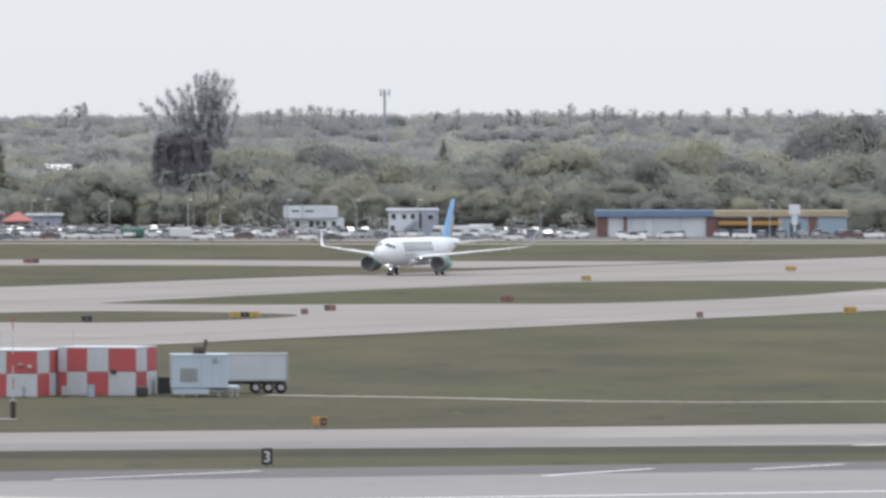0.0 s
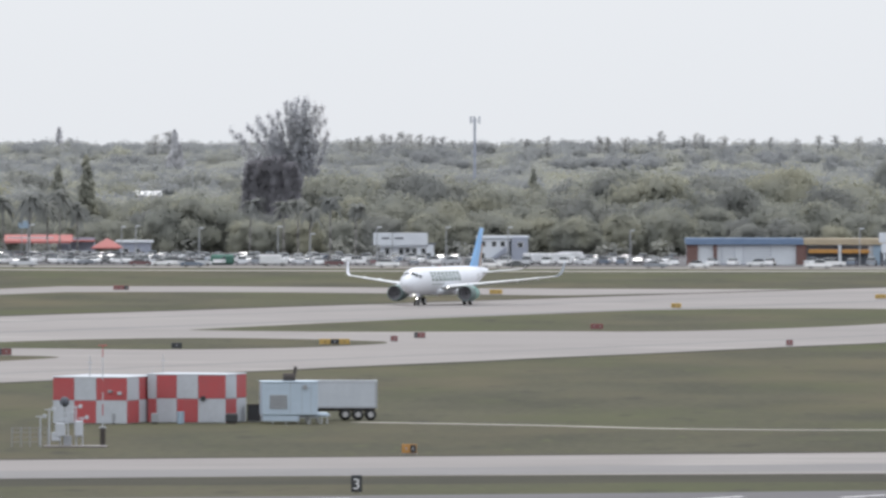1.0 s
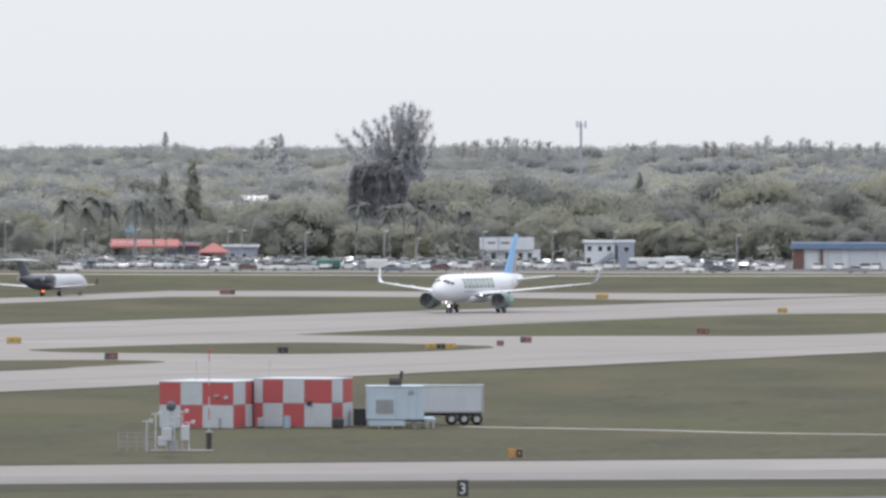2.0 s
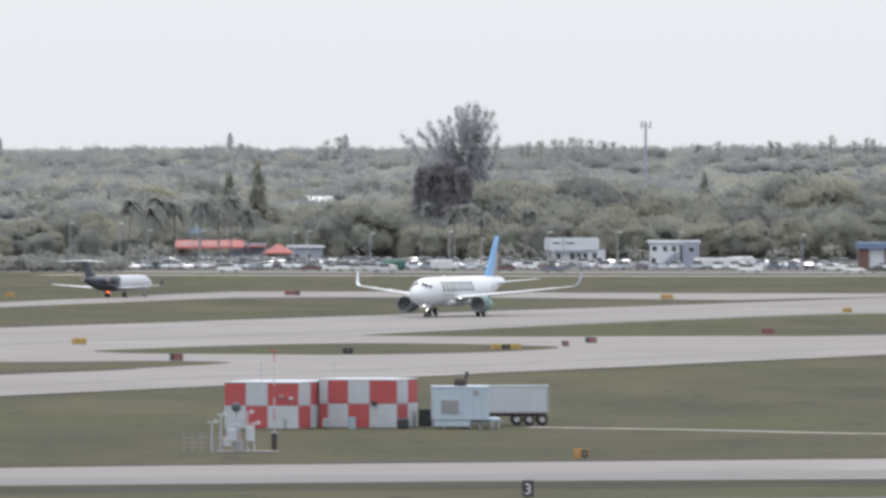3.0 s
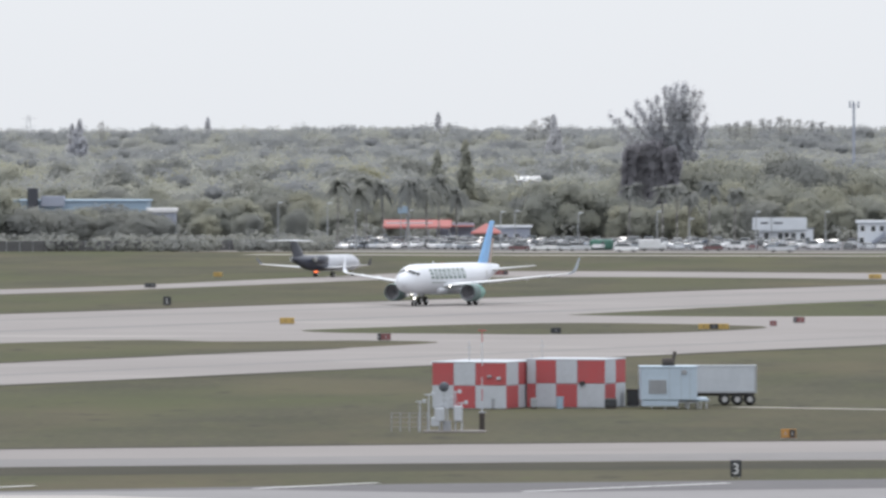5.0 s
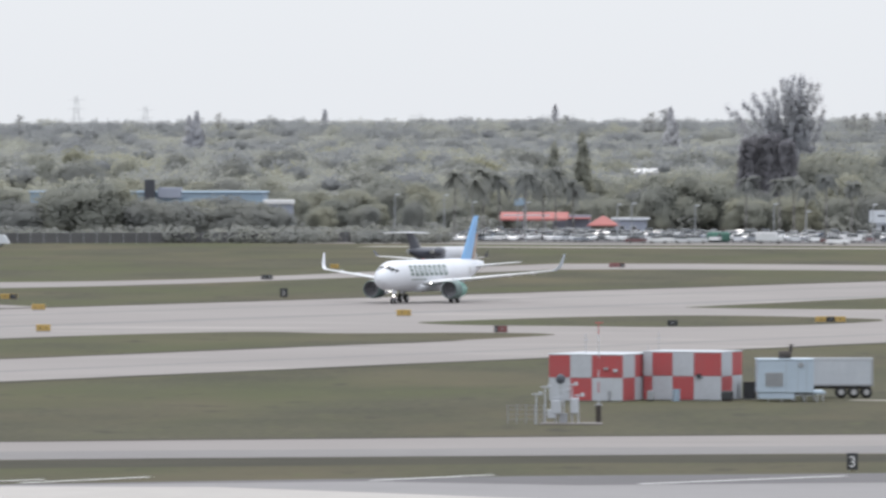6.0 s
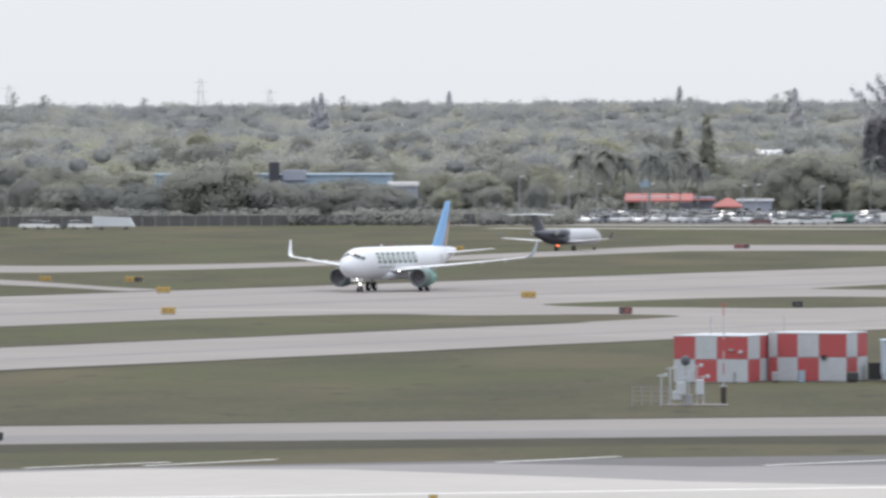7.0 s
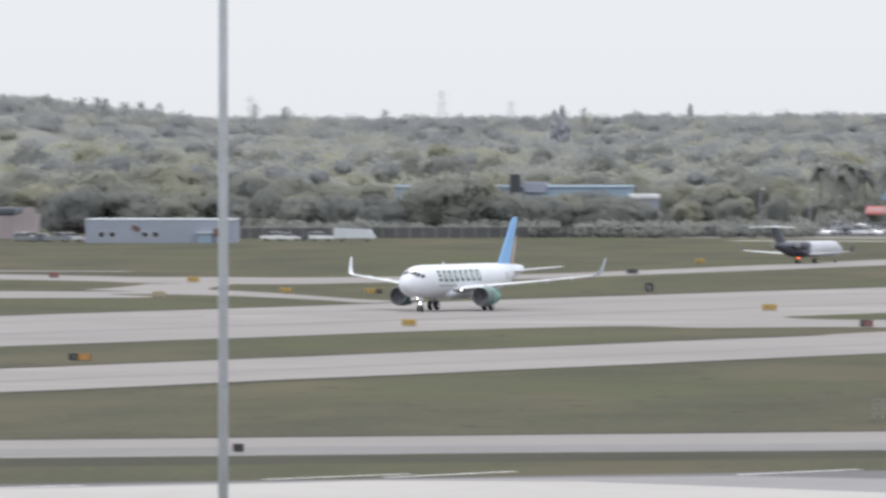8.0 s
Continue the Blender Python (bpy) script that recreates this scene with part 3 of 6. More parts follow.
    lofted("fin", blade([(NOSE - 28.6, 0, 5.3, 4.6, 0.5, flat), (NOSE - 29.7, 0, 6.1, 3.8, 0.46, flat), (NOSE - 34.0, 0, 11.6, 1.9, 0.2, flat), (NOSE - 34.4, 0, 11.76, 1.4, 0.1, flat)]), "fin_blue", a, "sky-blue tail fin")
    lofted("rudder", blade([(NOSE - 33.1, 0, 5.3, 1.5, 0.24, flat), (NOSE - 33.45, 0, 6.2, 1.35, 0.22, flat), (NOSE - 34.9, 0, 9.3, 0.85, 0.14, flat)]), "fin_brown", a, "brown and pale rudder of the tail")
    # nose gear with its lamps
    part("strut", bar((0, 0, 0.4), (0.15, 0, 2.2), 0.09), "galv", a, "grey nose gear leg")
    part("brace", bar((0, 0, 1.0), (1.3, 0, 2.1), 0.05), "galv", a)
    for s in (1, -1):
        wheel(a, 0, s * 0.26, 0.38, 0.22)
        part("gear_door", box(0.3, 1.9, s * 0.55 - 0.02, s * 0.55 + 0.02, 1.35, 1.95, bevel=0.015), "white", a, "white gear door")
        lamp_disc(a, 0.22, s * 0.3, 1.72, 0.13)
    lamp_disc(a, 0.22, 0.1, 1.1, 0.1)
    for z0, z1 in ((5.86, 6.02), (1.42, 1.58)):
        part("beacon", bar((NOSE - 15.6, 0, z0), (NOSE - 15.6, 0, z1), 0.16, 0.1, 12), "check_red", a, "small red beacon cap")
    part("antenna", box(NOSE - 12.4, NOSE - 12.0, -0.02, 0.02, 5.85, 6.2), "white", a)
    return a


JET_HULL = [(0.0, 0.03, 0.03, 2.0), (0.15, 0.3, 0.3, 2.0), (0.7, 0.68, 0.65, 2.05), (1.6, 1.0, 1.0, 2.2), (2.8, 1.25, 1.26, 2.32), (4.0, 1.34, 1.35, 2.36), (17.5, 1.34, 1.35, 2.36),
            (20.0, 1.2, 1.2, 2.5), (22.5, 0.85, 0.85, 2.78), (24.6, 0.4, 0.42, 3.05), (25.3, 0.12, 0.14, 3.15)]


def regional_jet(m):
    """A rear-engined jet with a T-tail; x runs forward from its main wheels."""
    a = thing("regional_jet", m, "white regional jet with dark tail, waiting on far taxiway", "airplane")
    nose = 13.2
    white_end = 14.2
    front = [h for h in JET_HULL if h[0] < white_end] + [hull_at(JET_HULL, white_end)[0:0] + [white_end, *hull_at(JET_HULL, white_end)[1:]]]
    rear = [[white_end, *hull_at(JET_HULL, white_end)[1:]]] + [h for h in JET_HULL if h[0] > white_end]
    lofted("fuselage", [circle(nose - d, ry, rz, zc, 24) for d, ry, rz, zc in front], "jet_grey", a, "pale grey-white fuselage")
    lofted("rear_fuselage", [circle(nose - d, ry, rz, zc, 24) for d, ry, rz, zc in rear], "jet_dark", a, "dark blue rear fuselage")
    up = (0.0, 1.0)
    for s in (1, -1):
        lofted("wing", blade([(nose - 10.2, s * 0.6, 1.45, 5.4, 0.6, up), (nose - 13.2, s * 4.2, 1.65, 2.9, 0.32, up), (nose - 16.0, s * 10.0, 2.1, 1.3, 0.14, up)]), "wing", a, "pale grey wing")
        lofted("winglet", blade([(nose - 16.0, s * 10.0, 2.1, 1.3, 0.12, up), (nose - 17.0, s * 10.6, 3.2, 0.5, 0.05, (-s, 0.2))]), "jet_dark", a, "dark wing tip")
        pod = lofted("engine", [circle(nose - 17.0, 0.62, 0.62, 3.0, 20, s * 2.15), circle(nose - 17.3, 0.74, 0.74, 3.0, 20, s * 2.15), circle(nose - 19.2, 0.74, 0.74, 3.0, 20, s * 2.15), circle(nose - 20.8, 0.5, 0.5, 3.0, 20, s * 2.15)], "jet_dark", a, "dark rear engine pod")
        lofted("nozzle", [circle(nose - 20.6, 0.44, 0.44, 3.0, 16, s * 2.15), circle(nose - 21.2, 0.36, 0.36, 3.0, 16, s * 2.15)], "metal", pod, "bare metal nozzle")
        part("pylon", box(nose - 20.0, nose - 18.0, min(s * 1.0, s * 1.6), max(s * 1.0, s * 1.6), 2.85, 3.1), "jet_dark", a)
        lofted("tailplane", blade([(nose - 24.2, s * 0.05, 6.2, 2.4, 0.26, up), (nose - 26.0, s * 4.2, 6.1, 1.1, 0.12, up)]), "white", a, "white T-tail plane")
        part("strut", bar((0, s * 1.6, 0.4), (0, s * 1.4, 1.7), 0.09), "galv", a)
        for w in (-0.2, 0.2):
            wheel(a, 0, s * 1.6 + w, 0.4, 0.24)
        skin("windscreen", JET_HULL, nose, 1.5, 2.3, s * 6, s * 55, "glass", a, "dark cockpit window")
        wheel(a, 11.2, s * 0.17, 0.24, 0.15)
    part("strut", bar((11.2, 0, 0.3), (11.2, 0, 1.3), 0.06), "galv", a)
    lofted("fin", blade([(nose - 20.4, 0, 3.4, 4.6, 0.4, (1.0, 0.0)), (nose - 23.7, 0, 6.15, 2.7, 0.26, (1.0, 0.0))]), "jet_dark", a, "dark blue tail fin")
    part("beacon", bar((-1.2, 0.9, 0.75), (-1.2, 0.9, 1.02), 0.22), "red_lamp", a, "lit red beacon under the belly")
    return a


plane = airliner()
regional_jet(pose(-98.3, 1888, 0.018, 0, 0, 67.3))


# ---- equipment compound in the infield ----
def louvre(parent, x0, x1, z0, z1, y):
    n = 10
    f = part("grille", box(x0, x1, y - 0.03, y, z0, z1), "grill", parent, "grey ventilation grille")
    for k in range(n):
        z = z0 + (z1 - z0) * (k + 0.5) / n
        part("slat", box(x0 + 0.05, x1 - 0.05, y - 0.07, y - 0.03, z - 0.03, z + 0.03), "galv", f)


def checked_shelter(m, front, side, h, name_label, group="checkered shelters", first=0):
    """A shelter in red and white panels; its near right corner is the origin, the front runs to -x and the side to +y."""
    a = thing("equipment_shelter", m, name_label, "shelter", group)
    w, d = sum(front), sum(side)
    part("body", box(-w + 0.03, -0.03, 0.03, d - 0.03, 0.0, h - 0.03), "check_white", a, "white shelter body")
    part("roof", box(-w - 0.06, 0.06, -0.06, d + 0.06, h - 0.02, h + 0.1, bevel=0.02), "check_white", a, "pale flat roof with a rim")
    x = -w
    for k, c in enumerate(front):
        for r in (0, 1):
            z0 = 0.05 + r * h / 2
            part("panel", box(x + 0.015, x + c - 0.015, -0.03, 0.03, z0, z0 + h / 2 - 0.06, bevel=0.008), "check_red" if (k + r + first) % 2 else "check_white", a)
        x += c
    y = 0.0
    for k, c in enumerate(side):
        for r in (0, 1):
            z0 = 0.05 + r * h / 2
            part("panel", box(-0.03, 0.03, y + 0.015, y + c - 0.015, z0, z0 + h / 2 - 0.06, bevel=0.008), "check_red" if (k + r) % 2 == 0 else "check_white", a)
        y += c
    return a


PHI = -15
s1 = checked_shelter(pose(-36.35, 1012.5, 0, 0, 0, PHI), (2.0, 2.05, 2.9), (3.6, 2.9, 3.6), 4.12, "red and white checkered metal equipment shelter on grass")
# the front's checks begin red above at the outer end
s2 = checked_shelter(pose(-27.6, 1016, 0, 0, 0, PHI), (0.85, 1.9, 2.0, 2.6), (3.3, 3.1), 4.3, "red and white checkered metal shelter with small wall boxes", first=1)
part("door", box(-1.75, -0.95, -0.06, -0.03, 0.1, 2.05), "check_white", s2, "pale shelter door")
part("wall_box", box(-2.3, -1.9, -0.3, -0.03, 2.0, 2.4, bevel=0.03), "sign_black", s2, "small dark wall box")
part("wall_box", box(-1.75, -1.35, -0.25, -0.03, 2.8, 3.02, bevel=0.03), "grill", s1, "small grey wall box")
part("air_conditioner", box(-0.85, -0.5, -0.25, -0.03, 2.6, 2.88, bevel=0.03), "check_white", s1, "white wall air conditioner")
for x, y, hh, r in ((-39.9, 1018, 6.0, 0.06), (-34.4, 1022, 4.8, 0.04), (-33.5, 1024, 6.05, 0.04)):
    p = thing("antenna_pole", pose(x, y, 0), "thin grey antenna pole beside the shelters", "antenna", "antenna poles")
    part("pole", bar((0, 0, 0), (0, 0, hh), r, r * 0.7), "galv", p)
    part("cross_arm", bar((-0.25, 0, hh - 0.6), (0.25, 0, hh - 0.6), 0.025), "galv", p)


def instrument_mast():
    p = thing("wind_mast", pose(-35.7, 938, 0), "red and white banded wind mast with dark base", "mast")
    for k in range(7):
        part("band", bar((0, 0, 1.6 + k * 0.97), (0, 0, 2.57 + k * 0.97), 0.055 - 0.003 * k), "check_red" if k in (1, 3, 6) else "check_white", p, "painted mast band")
    part("base", box(-0.22, 0.22, -0.22, 0.22, 0, 1.55, bevel=0.05), "rust", p, "dark maroon base cabinet")
    part("bracket", box(-0.3, 0.3, -0.1, 0.1, 1.5, 1.66, bevel=0.03), "galv", p)
    part("vane", bar((-0.35, 0, 8.4), (0.35, 0, 8.4), 0.04), "check_red", p)


def weather_station():
    p = thing("weather_station", pose(-38.6, 936, 0), "white weather instruments on posts over a slab", "weather station")
    part("slab", box(-1.9, 3.3, -1.4, 1.4, 0.0, 0.14, bevel=0.03), "concrete", p, "pinkish concrete slab")
    for x, y, hh in ((-1.45, 0, 3.2), (-0.55, 0.5, 2.3), (0.1, 0, 2.9), (0.75, 0.4, 3.4), (1.3, 0, 2.5), (-2.2, 0.3, 2.6)):
        q = part("post", bar((x, y, 0), (x, y, hh), 0.06), "check_white", p, "white instrument post")
        part("arm", bar((x - 0.35, y, hh - 0.1), (x + 0.35, y, hh - 0.1), 0.045), "check_white", q)
        part("sensor", box(x + 0.2, x + 0.5, y - 0.12, y + 0.12, hh - 0.2, hh + 0.12, bevel=0.05), "check_white", q, "white sensor head")
    part("cabinet", box(-0.95, -0.1, -0.5, 0.1, 0.9, 2.0, bevel=0.06), "check_white", p, "white instrument cabinet")
    part("cabinet", box(-1.25, -0.55, -0.45, 0.15, 0.5, 1.25, bevel=0.06), "check_white", p, "white instrument cabinet")
    part("cabinet", box(0.65, 1.35, -0.3, 0.3, 0.9, 2.2, bevel=0.08), "check_white", p, "white instrument cabinet")
    part("stand", box(-0.3, 0.4, -0.2, 0.3, 0.14, 0.95, bevel=0.04), "grill", p, "grey equipment stand")
    bm = bmesh.new()
    bmesh.ops.create_uvsphere(bm, u_segments=14, v_segments=10, radius=0.42, matrix=Matrix.Translation((-0.2, 0.6, 3.75)))
    part("ball", bm, "roof_dark", p, "grey round sensor ball", True)
    part("post", bar((-0.2, 0.6, 0), (-0.2, 0.6, 3.4), 0.05), "grill", p)
    f = thing("low_fence", pose(-43.2, 937, 0), "low grey wire fence beside the instruments", "fence")
    for k in range(5):
        part("post", bar((k * 0.75, 0, 0), (k * 0.75, 0, 1.6), 0.04), "grill", f)
    for z in (0.4, 0.8, 1.2, 1.55):
        part("wire", bar((0, 0, z), (3.0, 0, z), 0.015, n=6), "grill", f)


instrument_mast()
weather_station()


def generator_unit():
    a = thing("generator_unit", pose(-24.3, 1013, 0, 0, 0, 4), "pale blue boxed generator on white supports", "generator")
    part("body", box(0.0, 5.05, 0, 4.2, 0.78, 3.72, bevel=0.06), "unit", a, "pale blue panelled body")
    louvre(a, 0.72, 2.3, 1.35, 2.6, 0.0)
    part("roof", box(-0.05, 5.1, -0.05, 4.25, 3.7, 3.82, bevel=0.03), "unit", a)
    for x in (2.55, 3.6, 4.4):
        part("panel_seam", box(x, x + 0.03, -0.012, 0.0, 0.8, 3.7), "grill", a)
    part("wall_box", box(3.7, 4.1, -0.12, 0.0, 3.1, 3.5, bevel=0.02), "grill", a, "small grey box")
    part("skirt", box(0.1, 3.35, 0.1, 4.0, 0.22, 0.8, bevel=0.05), "unit", a, "pale lower skirt")
    part("chassis", box(0.0, 6.2, 0.5, 3.6, 0.62, 0.8), "galv", a, "pale chassis frame")
    part("fender", box(4.9, 6.05, 0.2, 3.8, 0.65, 0.98, bevel=0.08), "unit", a, "pale wheel fender")
    for x in (3.75, 4.75):
        for y in (0.45, 3.4):
            t = part("trestle", box(x - 0.42, x + 0.42, y - 0.06, y + 0.06, 0.5, 0.62, bevel=0.02), "check_white", a, "white support trestle")
            for dx in (-0.36, 0.36):
                part("trestle_leg", bar((x + dx * 1.25, y, 0), (x + dx, y, 0.52), 0.045, n=6), "check_white", t)
    for x in (1.0, 2.2, 5.4, 5.9):
        part("leg", bar((x, 0.25, 0), (x, 0.25, 0.7), 0.05), "check_white", a, "white support leg")
    e = part("exhaust", bar((2.0, 2.0, 4.15), (3.1, 2.0, 4.15), 0.36), "rust", a, "dark horizontal exhaust silencer")
    part("exhaust_pipe", bar((3.0, 2.0, 4.2), (3.15, 2.0, 5.1), 0.15), "rust", e, "dark exhaust stack")
    for x in (2.2, 2.9):
        part("exhaust_foot", box(x - 0.08, x + 0.08, 1.8, 2.2, 3.8, 4.0), "rust", e)


def semi_trailer():
    a = thing("semi_trailer", pose(-19.6, 1026, 0, 0, 0, 3), "dull aluminium box trailer parked behind the generator", "trailer")
    part("box", box(-2.6, 5.45, 0, 2.5, 1.18, 3.62, bevel=0.05), "trailer", a, "dull aluminium box body")
    for k in range(6):
        x = -1.9 + k * 1.35
        part("rib", box(x, x + 0.05, -0.025, 0.0, 1.25, 3.5), "trailer", a)
    part("corner_post", box(5.3, 5.5, -0.03, 2.53, 1.1, 3.66, bevel=0.02), "galv", a)
    part("top_rail", box(-2.6, 5.45, -0.04, 0.03, 3.5, 3.64), "check_white", a, "pale top rail")
    part("bottom_rail", box(-2.6, 5.45, -0.04, 0.06, 1.1, 1.26), "grill", a)
    part("chassis", box(-2.4, 5.3, 0.6, 1.9, 0.85, 1.16), "rust", a, "dark steel chassis")
    part("mudflap", box(5.05, 5.12, 0.1, 0.9, 0.25, 0.9), "tyre", a)
    for x in (2.6, 3.75, 4.9):
        for y in (0.2, 2.3):
            wheel(a, x, y, 0.52, 0.3)
    for y in (0.5, 2.0):
        part("landing_leg", bar((-1.6, y, 0), (-1.6, y, 1.0), 0.08), "rust", a)
    part("toolbox", box(-0.9, 0.3, 0.15, 0.8, 0.55, 1.1, bevel=0.04), "rust", a)


def drum_and_cases():
    c = thing("dark_cabinet", pose(-25.6, 1021, 0), "dark grey metal cabinet between shelter and generator", "cabinet")
    part("body", box(-0.2, 1.0, -0.4, 0.5, 0.1, 1.5, bevel=0.05), "sign_black", c)
    part("lid", box(-0.25, 1.05, -0.45, 0.55, 1.5, 1.6, bevel=0.03), "rust", c)
    part("foot", box(-0.15, 0.95, -0.3, 0.4, 0.0, 0.1), "galv", c)
    c = thing("dark_tank", pose(-27.0, 1013, 0), "low dark tank standing before the shelter", "tank")
    part("body", box(-0.55, 0.55, -0.4, 0.4, 0.12, 0.95, bevel=0.12), "sign_black", c)
    part("saddle", box(-0.4, 0.4, -0.35, 0.35, 0, 0.14), "rust", c)
    c = thing("blue_drum", pose(-31.6, 1014, 0), "blue plastic drum standing at the shelter", "drum")
    part("barrel", bar((0, 0, 0), (0, 0, 1.05), 0.33, n=18), "wall_blue", c)
    part("rim", bar((0, 0, 1.03), (0, 0, 1.08), 0.36, n=18), "wall_blue", c)
    for x in (-33.9, -36.9, -37.4):
        c = thing("wall_cabinet", pose(x, 1013.0, 0), "small grey cabinet at the shelter wall", "cabinet", "small cabinets")
        part("body", box(-0.3, 0.3, -0.25, 0.25, 0.15, 0.95, bevel=0.04), "grill", c)
        part("foot", box(-0.25, 0.25, -0.2, 0.2, 0, 0.15), "rust", c)


generator_unit()
semi_trailer()
drum_and_cases()


# ---- airfield signs ----
def field_sign(x, y, w, h, sections, label, turn=0, z=0.0):
    """A low lit sign on legs: sections are (share of the width, material)."""
    a = thing("airfield_sign", pose(x, y, z, 0, 0, turn), label, "sign", "airfield signs")
    w, h, lift = w * 0.84, h * 0.8, 0.14
    part("frame", box(-w / 2 - 0.04, w / 2 + 0.04, -0.1, 0.14, lift - 0.04, lift + h + 0.04, bevel=0.02), "galv" if w < 1 else sections[0][1], a)
    at_x = -w / 2
    for share, mat in sections:
        part("face", box(at_x + 0.01, at_x + share * w - 0.01, -0.14, -0.1, lift, lift + h, bevel=0.01), mat, a, mat.replace("sign_", "") + " sign face")
        # faint writing, too far to read
        n = max(1, int(share * w / 0.7))
        for k in range(n):
            cx = at_x + share * w * (k + 0.5) / n
            part("mark", box(cx - 0.05, cx + 0.05, -0.15, -0.14, lift + h * 0.3, lift + h * 0.7), "sign_black" if "yellow" in mat else "galv", a)
        at_x += share * w
    for x0 in (-w * 0.38, w * 0.38):
        part("leg", bar((x0, 0, 0), (x0, 0, lift), 0.05, n=8), "galv", a)
    part("pad", box(-w / 2 - 0.1, w / 2 + 0.1, -0.4, 0.4, 0.0, 0.05), "concrete", a, "concrete pad")


Y, RD, BK = "sign_yellow", "sign_red", "sign_black"
for x, y, w, h, secs, words in (
    (21.7, 1711, 1.7, 0.75, [(1, Y)], "yellow taxiway sign at the edge of the grass"),
    (31.8, 1400, 0.95, 0.75, [(1, RD)], "small dark red runway sign in the grass"),
    (51.4, 1427, 1.9, 0.95, [(0.5, Y), (0.5, Y)], "yellow taxiway sign at the pavement edge"),
    (55.8, 1813, 2.0, 0.75, [(1, Y)], "yellow taxiway sign on the far pavement"),
    (8.6, 1519, 1.9, 0.75, [(0.6, RD), (0.4, RD)], "dark red runway sign in the grass island"),
    (-14.5, 1450, 1.6, 0.75, [(0.3, BK), (0.7, RD)], "black and dark red runway sign"),
    (-17.5, 1426, 1.0, 0.75, [(1, RD)], "small dark red runway sign"),
    (-24.6, 1402, 4.4, 0.75, [(0.36, Y), (0.3, BK), (0.34, Y)], "long yellow and black taxiway sign"),
    (-43.3, 1374, 1.4, 0.75, [(1, BK)], "black taxiway sign in the grass island"),
    (-69.6, 1910, 3.0, 0.75, [(0.7, RD), (0.3, BK)], "red and black sign by the far taxiway"),
    (-6.1, 1862, 2.4, 0.8, [(1, Y)], "yellow taxiway sign beyond the runway"),
    (-79.7, 1440, 2.1, 0.85, [(0.75, Y), (0.25, Y)], "yellow taxiway sign on the runway edge"),
    (-62.2, 1331, 1.75, 0.85, [(0.25, BK), (0.75, RD)], "black and red runway sign at the island tip"),
    (-115.9, 1885, 1.6, 0.8, [(1, Y)], "yellow sign by the far taxiway"),
    (-118.8, 1760, 2.0, 0.75, [(1, BK)], "black sign by the far taxiway"),
    (-129.9, 1479, 2.0, 0.8, [(1, Y)], "yellow taxiway sign at the runway edge"),
    (-116.4, 1332, 1.9, 0.85, [(1, Y)], "yellow taxiway sign at the runway edge"),
    (-154.5, 1571, 1.8, 0.75, [(1, Y)], "yellow taxiway sign beyond the runway"),
    (-141.5, 1564, 2.8, 0.8, [(0.55, Y), (0.45, BK)], "yellow and black taxiway sign"),
    (-133.5, 1143, 2.6, 0.8, [(0.42, BK), (0.58, "orange")], "black and orange-red sign in the grass"),
    (-204.2, 1714, 1.7, 0.8, [(1, RD)], "dull red sign by the far taxiway"),
    (-168.8, 1538, 2.0, 0.8, [(1, "fascia")], "dull brownish sign in the grass"),
    (-178.1, 1670, 2.0, 0.75, [(1, Y)], "yellow sign by the far taxiway"),
    (-10.0, 916, 1.35, 0.8, [(0.55, "orange"), (0.45, "rust")], "weathered yellow sign by the near taxiway"),
    (-45.0, 705, 0.6, 0.75, [(1, Y)], "small yellow sign by the near runway"),
):
    field_sign(x, y, w, h, secs, words)


def distance_board(x, y, digit, w=0.95, h=1.15):
    a = thing("distance_board", pose(x, y, 0), f"black distance board with a white numeral {digit}" if digit else "black board seen edge on", "sign", "distance boards")
    part("board", box(-w / 2, w / 2, -0.12, 0.12, 0.1, 0.1 + h, bevel=0.03), "sign_black", a, "black board")
    for x0 in (-w * 0.3, w * 0.3):
        part("leg", bar((x0, 0, 0), (x0, 0, 0.12), 0.04, n=8), "galv", a)
    if digit:
        text = bpy.data.curves.new("numeral", "FONT")
        text.body, text.size, text.extrude, text.align_x = digit, 1.1, 0.01, "CENTER"
        me_ob = new("numeral", text)
        dg = bpy.context.evaluated_depsgraph_get()
        me = bpy.data.meshes.new_from_object(me_ob.evaluated_get(dg))
        bpy.data.objects.remove(me_ob)
        me.materials.clear()
        me.materials.append(M["sign_white"])
        ob = new("numeral", me)
        ob.parent = a
        ob.matrix_basis = pose(0, -0.14, 0.3, 90)
        tagged(ob, "white numeral")


distance_board(-12.7, 815, "3", 0.8, 1.2)
distance_board(-104.6, 1585, "1", 1.1, 1.25)
distance_board(-86.0, 838, "", 0.8, 0.6)


# ---- poles ----
def high_mast():
    a = thing("high_mast_pole", pose(-25.89, 249, 0), "tall pale grey steel mast pole, tapering upwards", "pole")
    part("shaft", bar((0, 0, 0.1), (0, 0, 34), 0.13, 0.095, 20), "galv", a, "pale grey steel shaft", True)
    part("base_plate", box(-0.4, 0.4, -0.4, 0.4, 0, 0.12, bevel=0.02), "galv", a)
    part("lamp_ring", bar((0, 0, 33.6), (0, 0, 34.0), 0.7, n=16), "galv", a)


def lot_lamp(x, y, h, arm=1):
    a = thing("street_lamp", pose(x, y, 0), "pale car park lamp on a slender pole", "street lamp", "car park lamps")
    part("pole", bar((0, 0, 0), (0, 0, h), 0.14, 0.09, 8), "galv", a)
    part("arm", bar((0, 0, h - 0.1), (arm * 0.9, 0, h + 0.1), 0.05, n=6), "galv", a)
    part("head", box(arm * 0.5 - 0.45, arm * 0.5 + 0.45, -0.25, 0.25, h, h + 0.2, bevel=0.06), "wall_white", a, "pale lamp head")


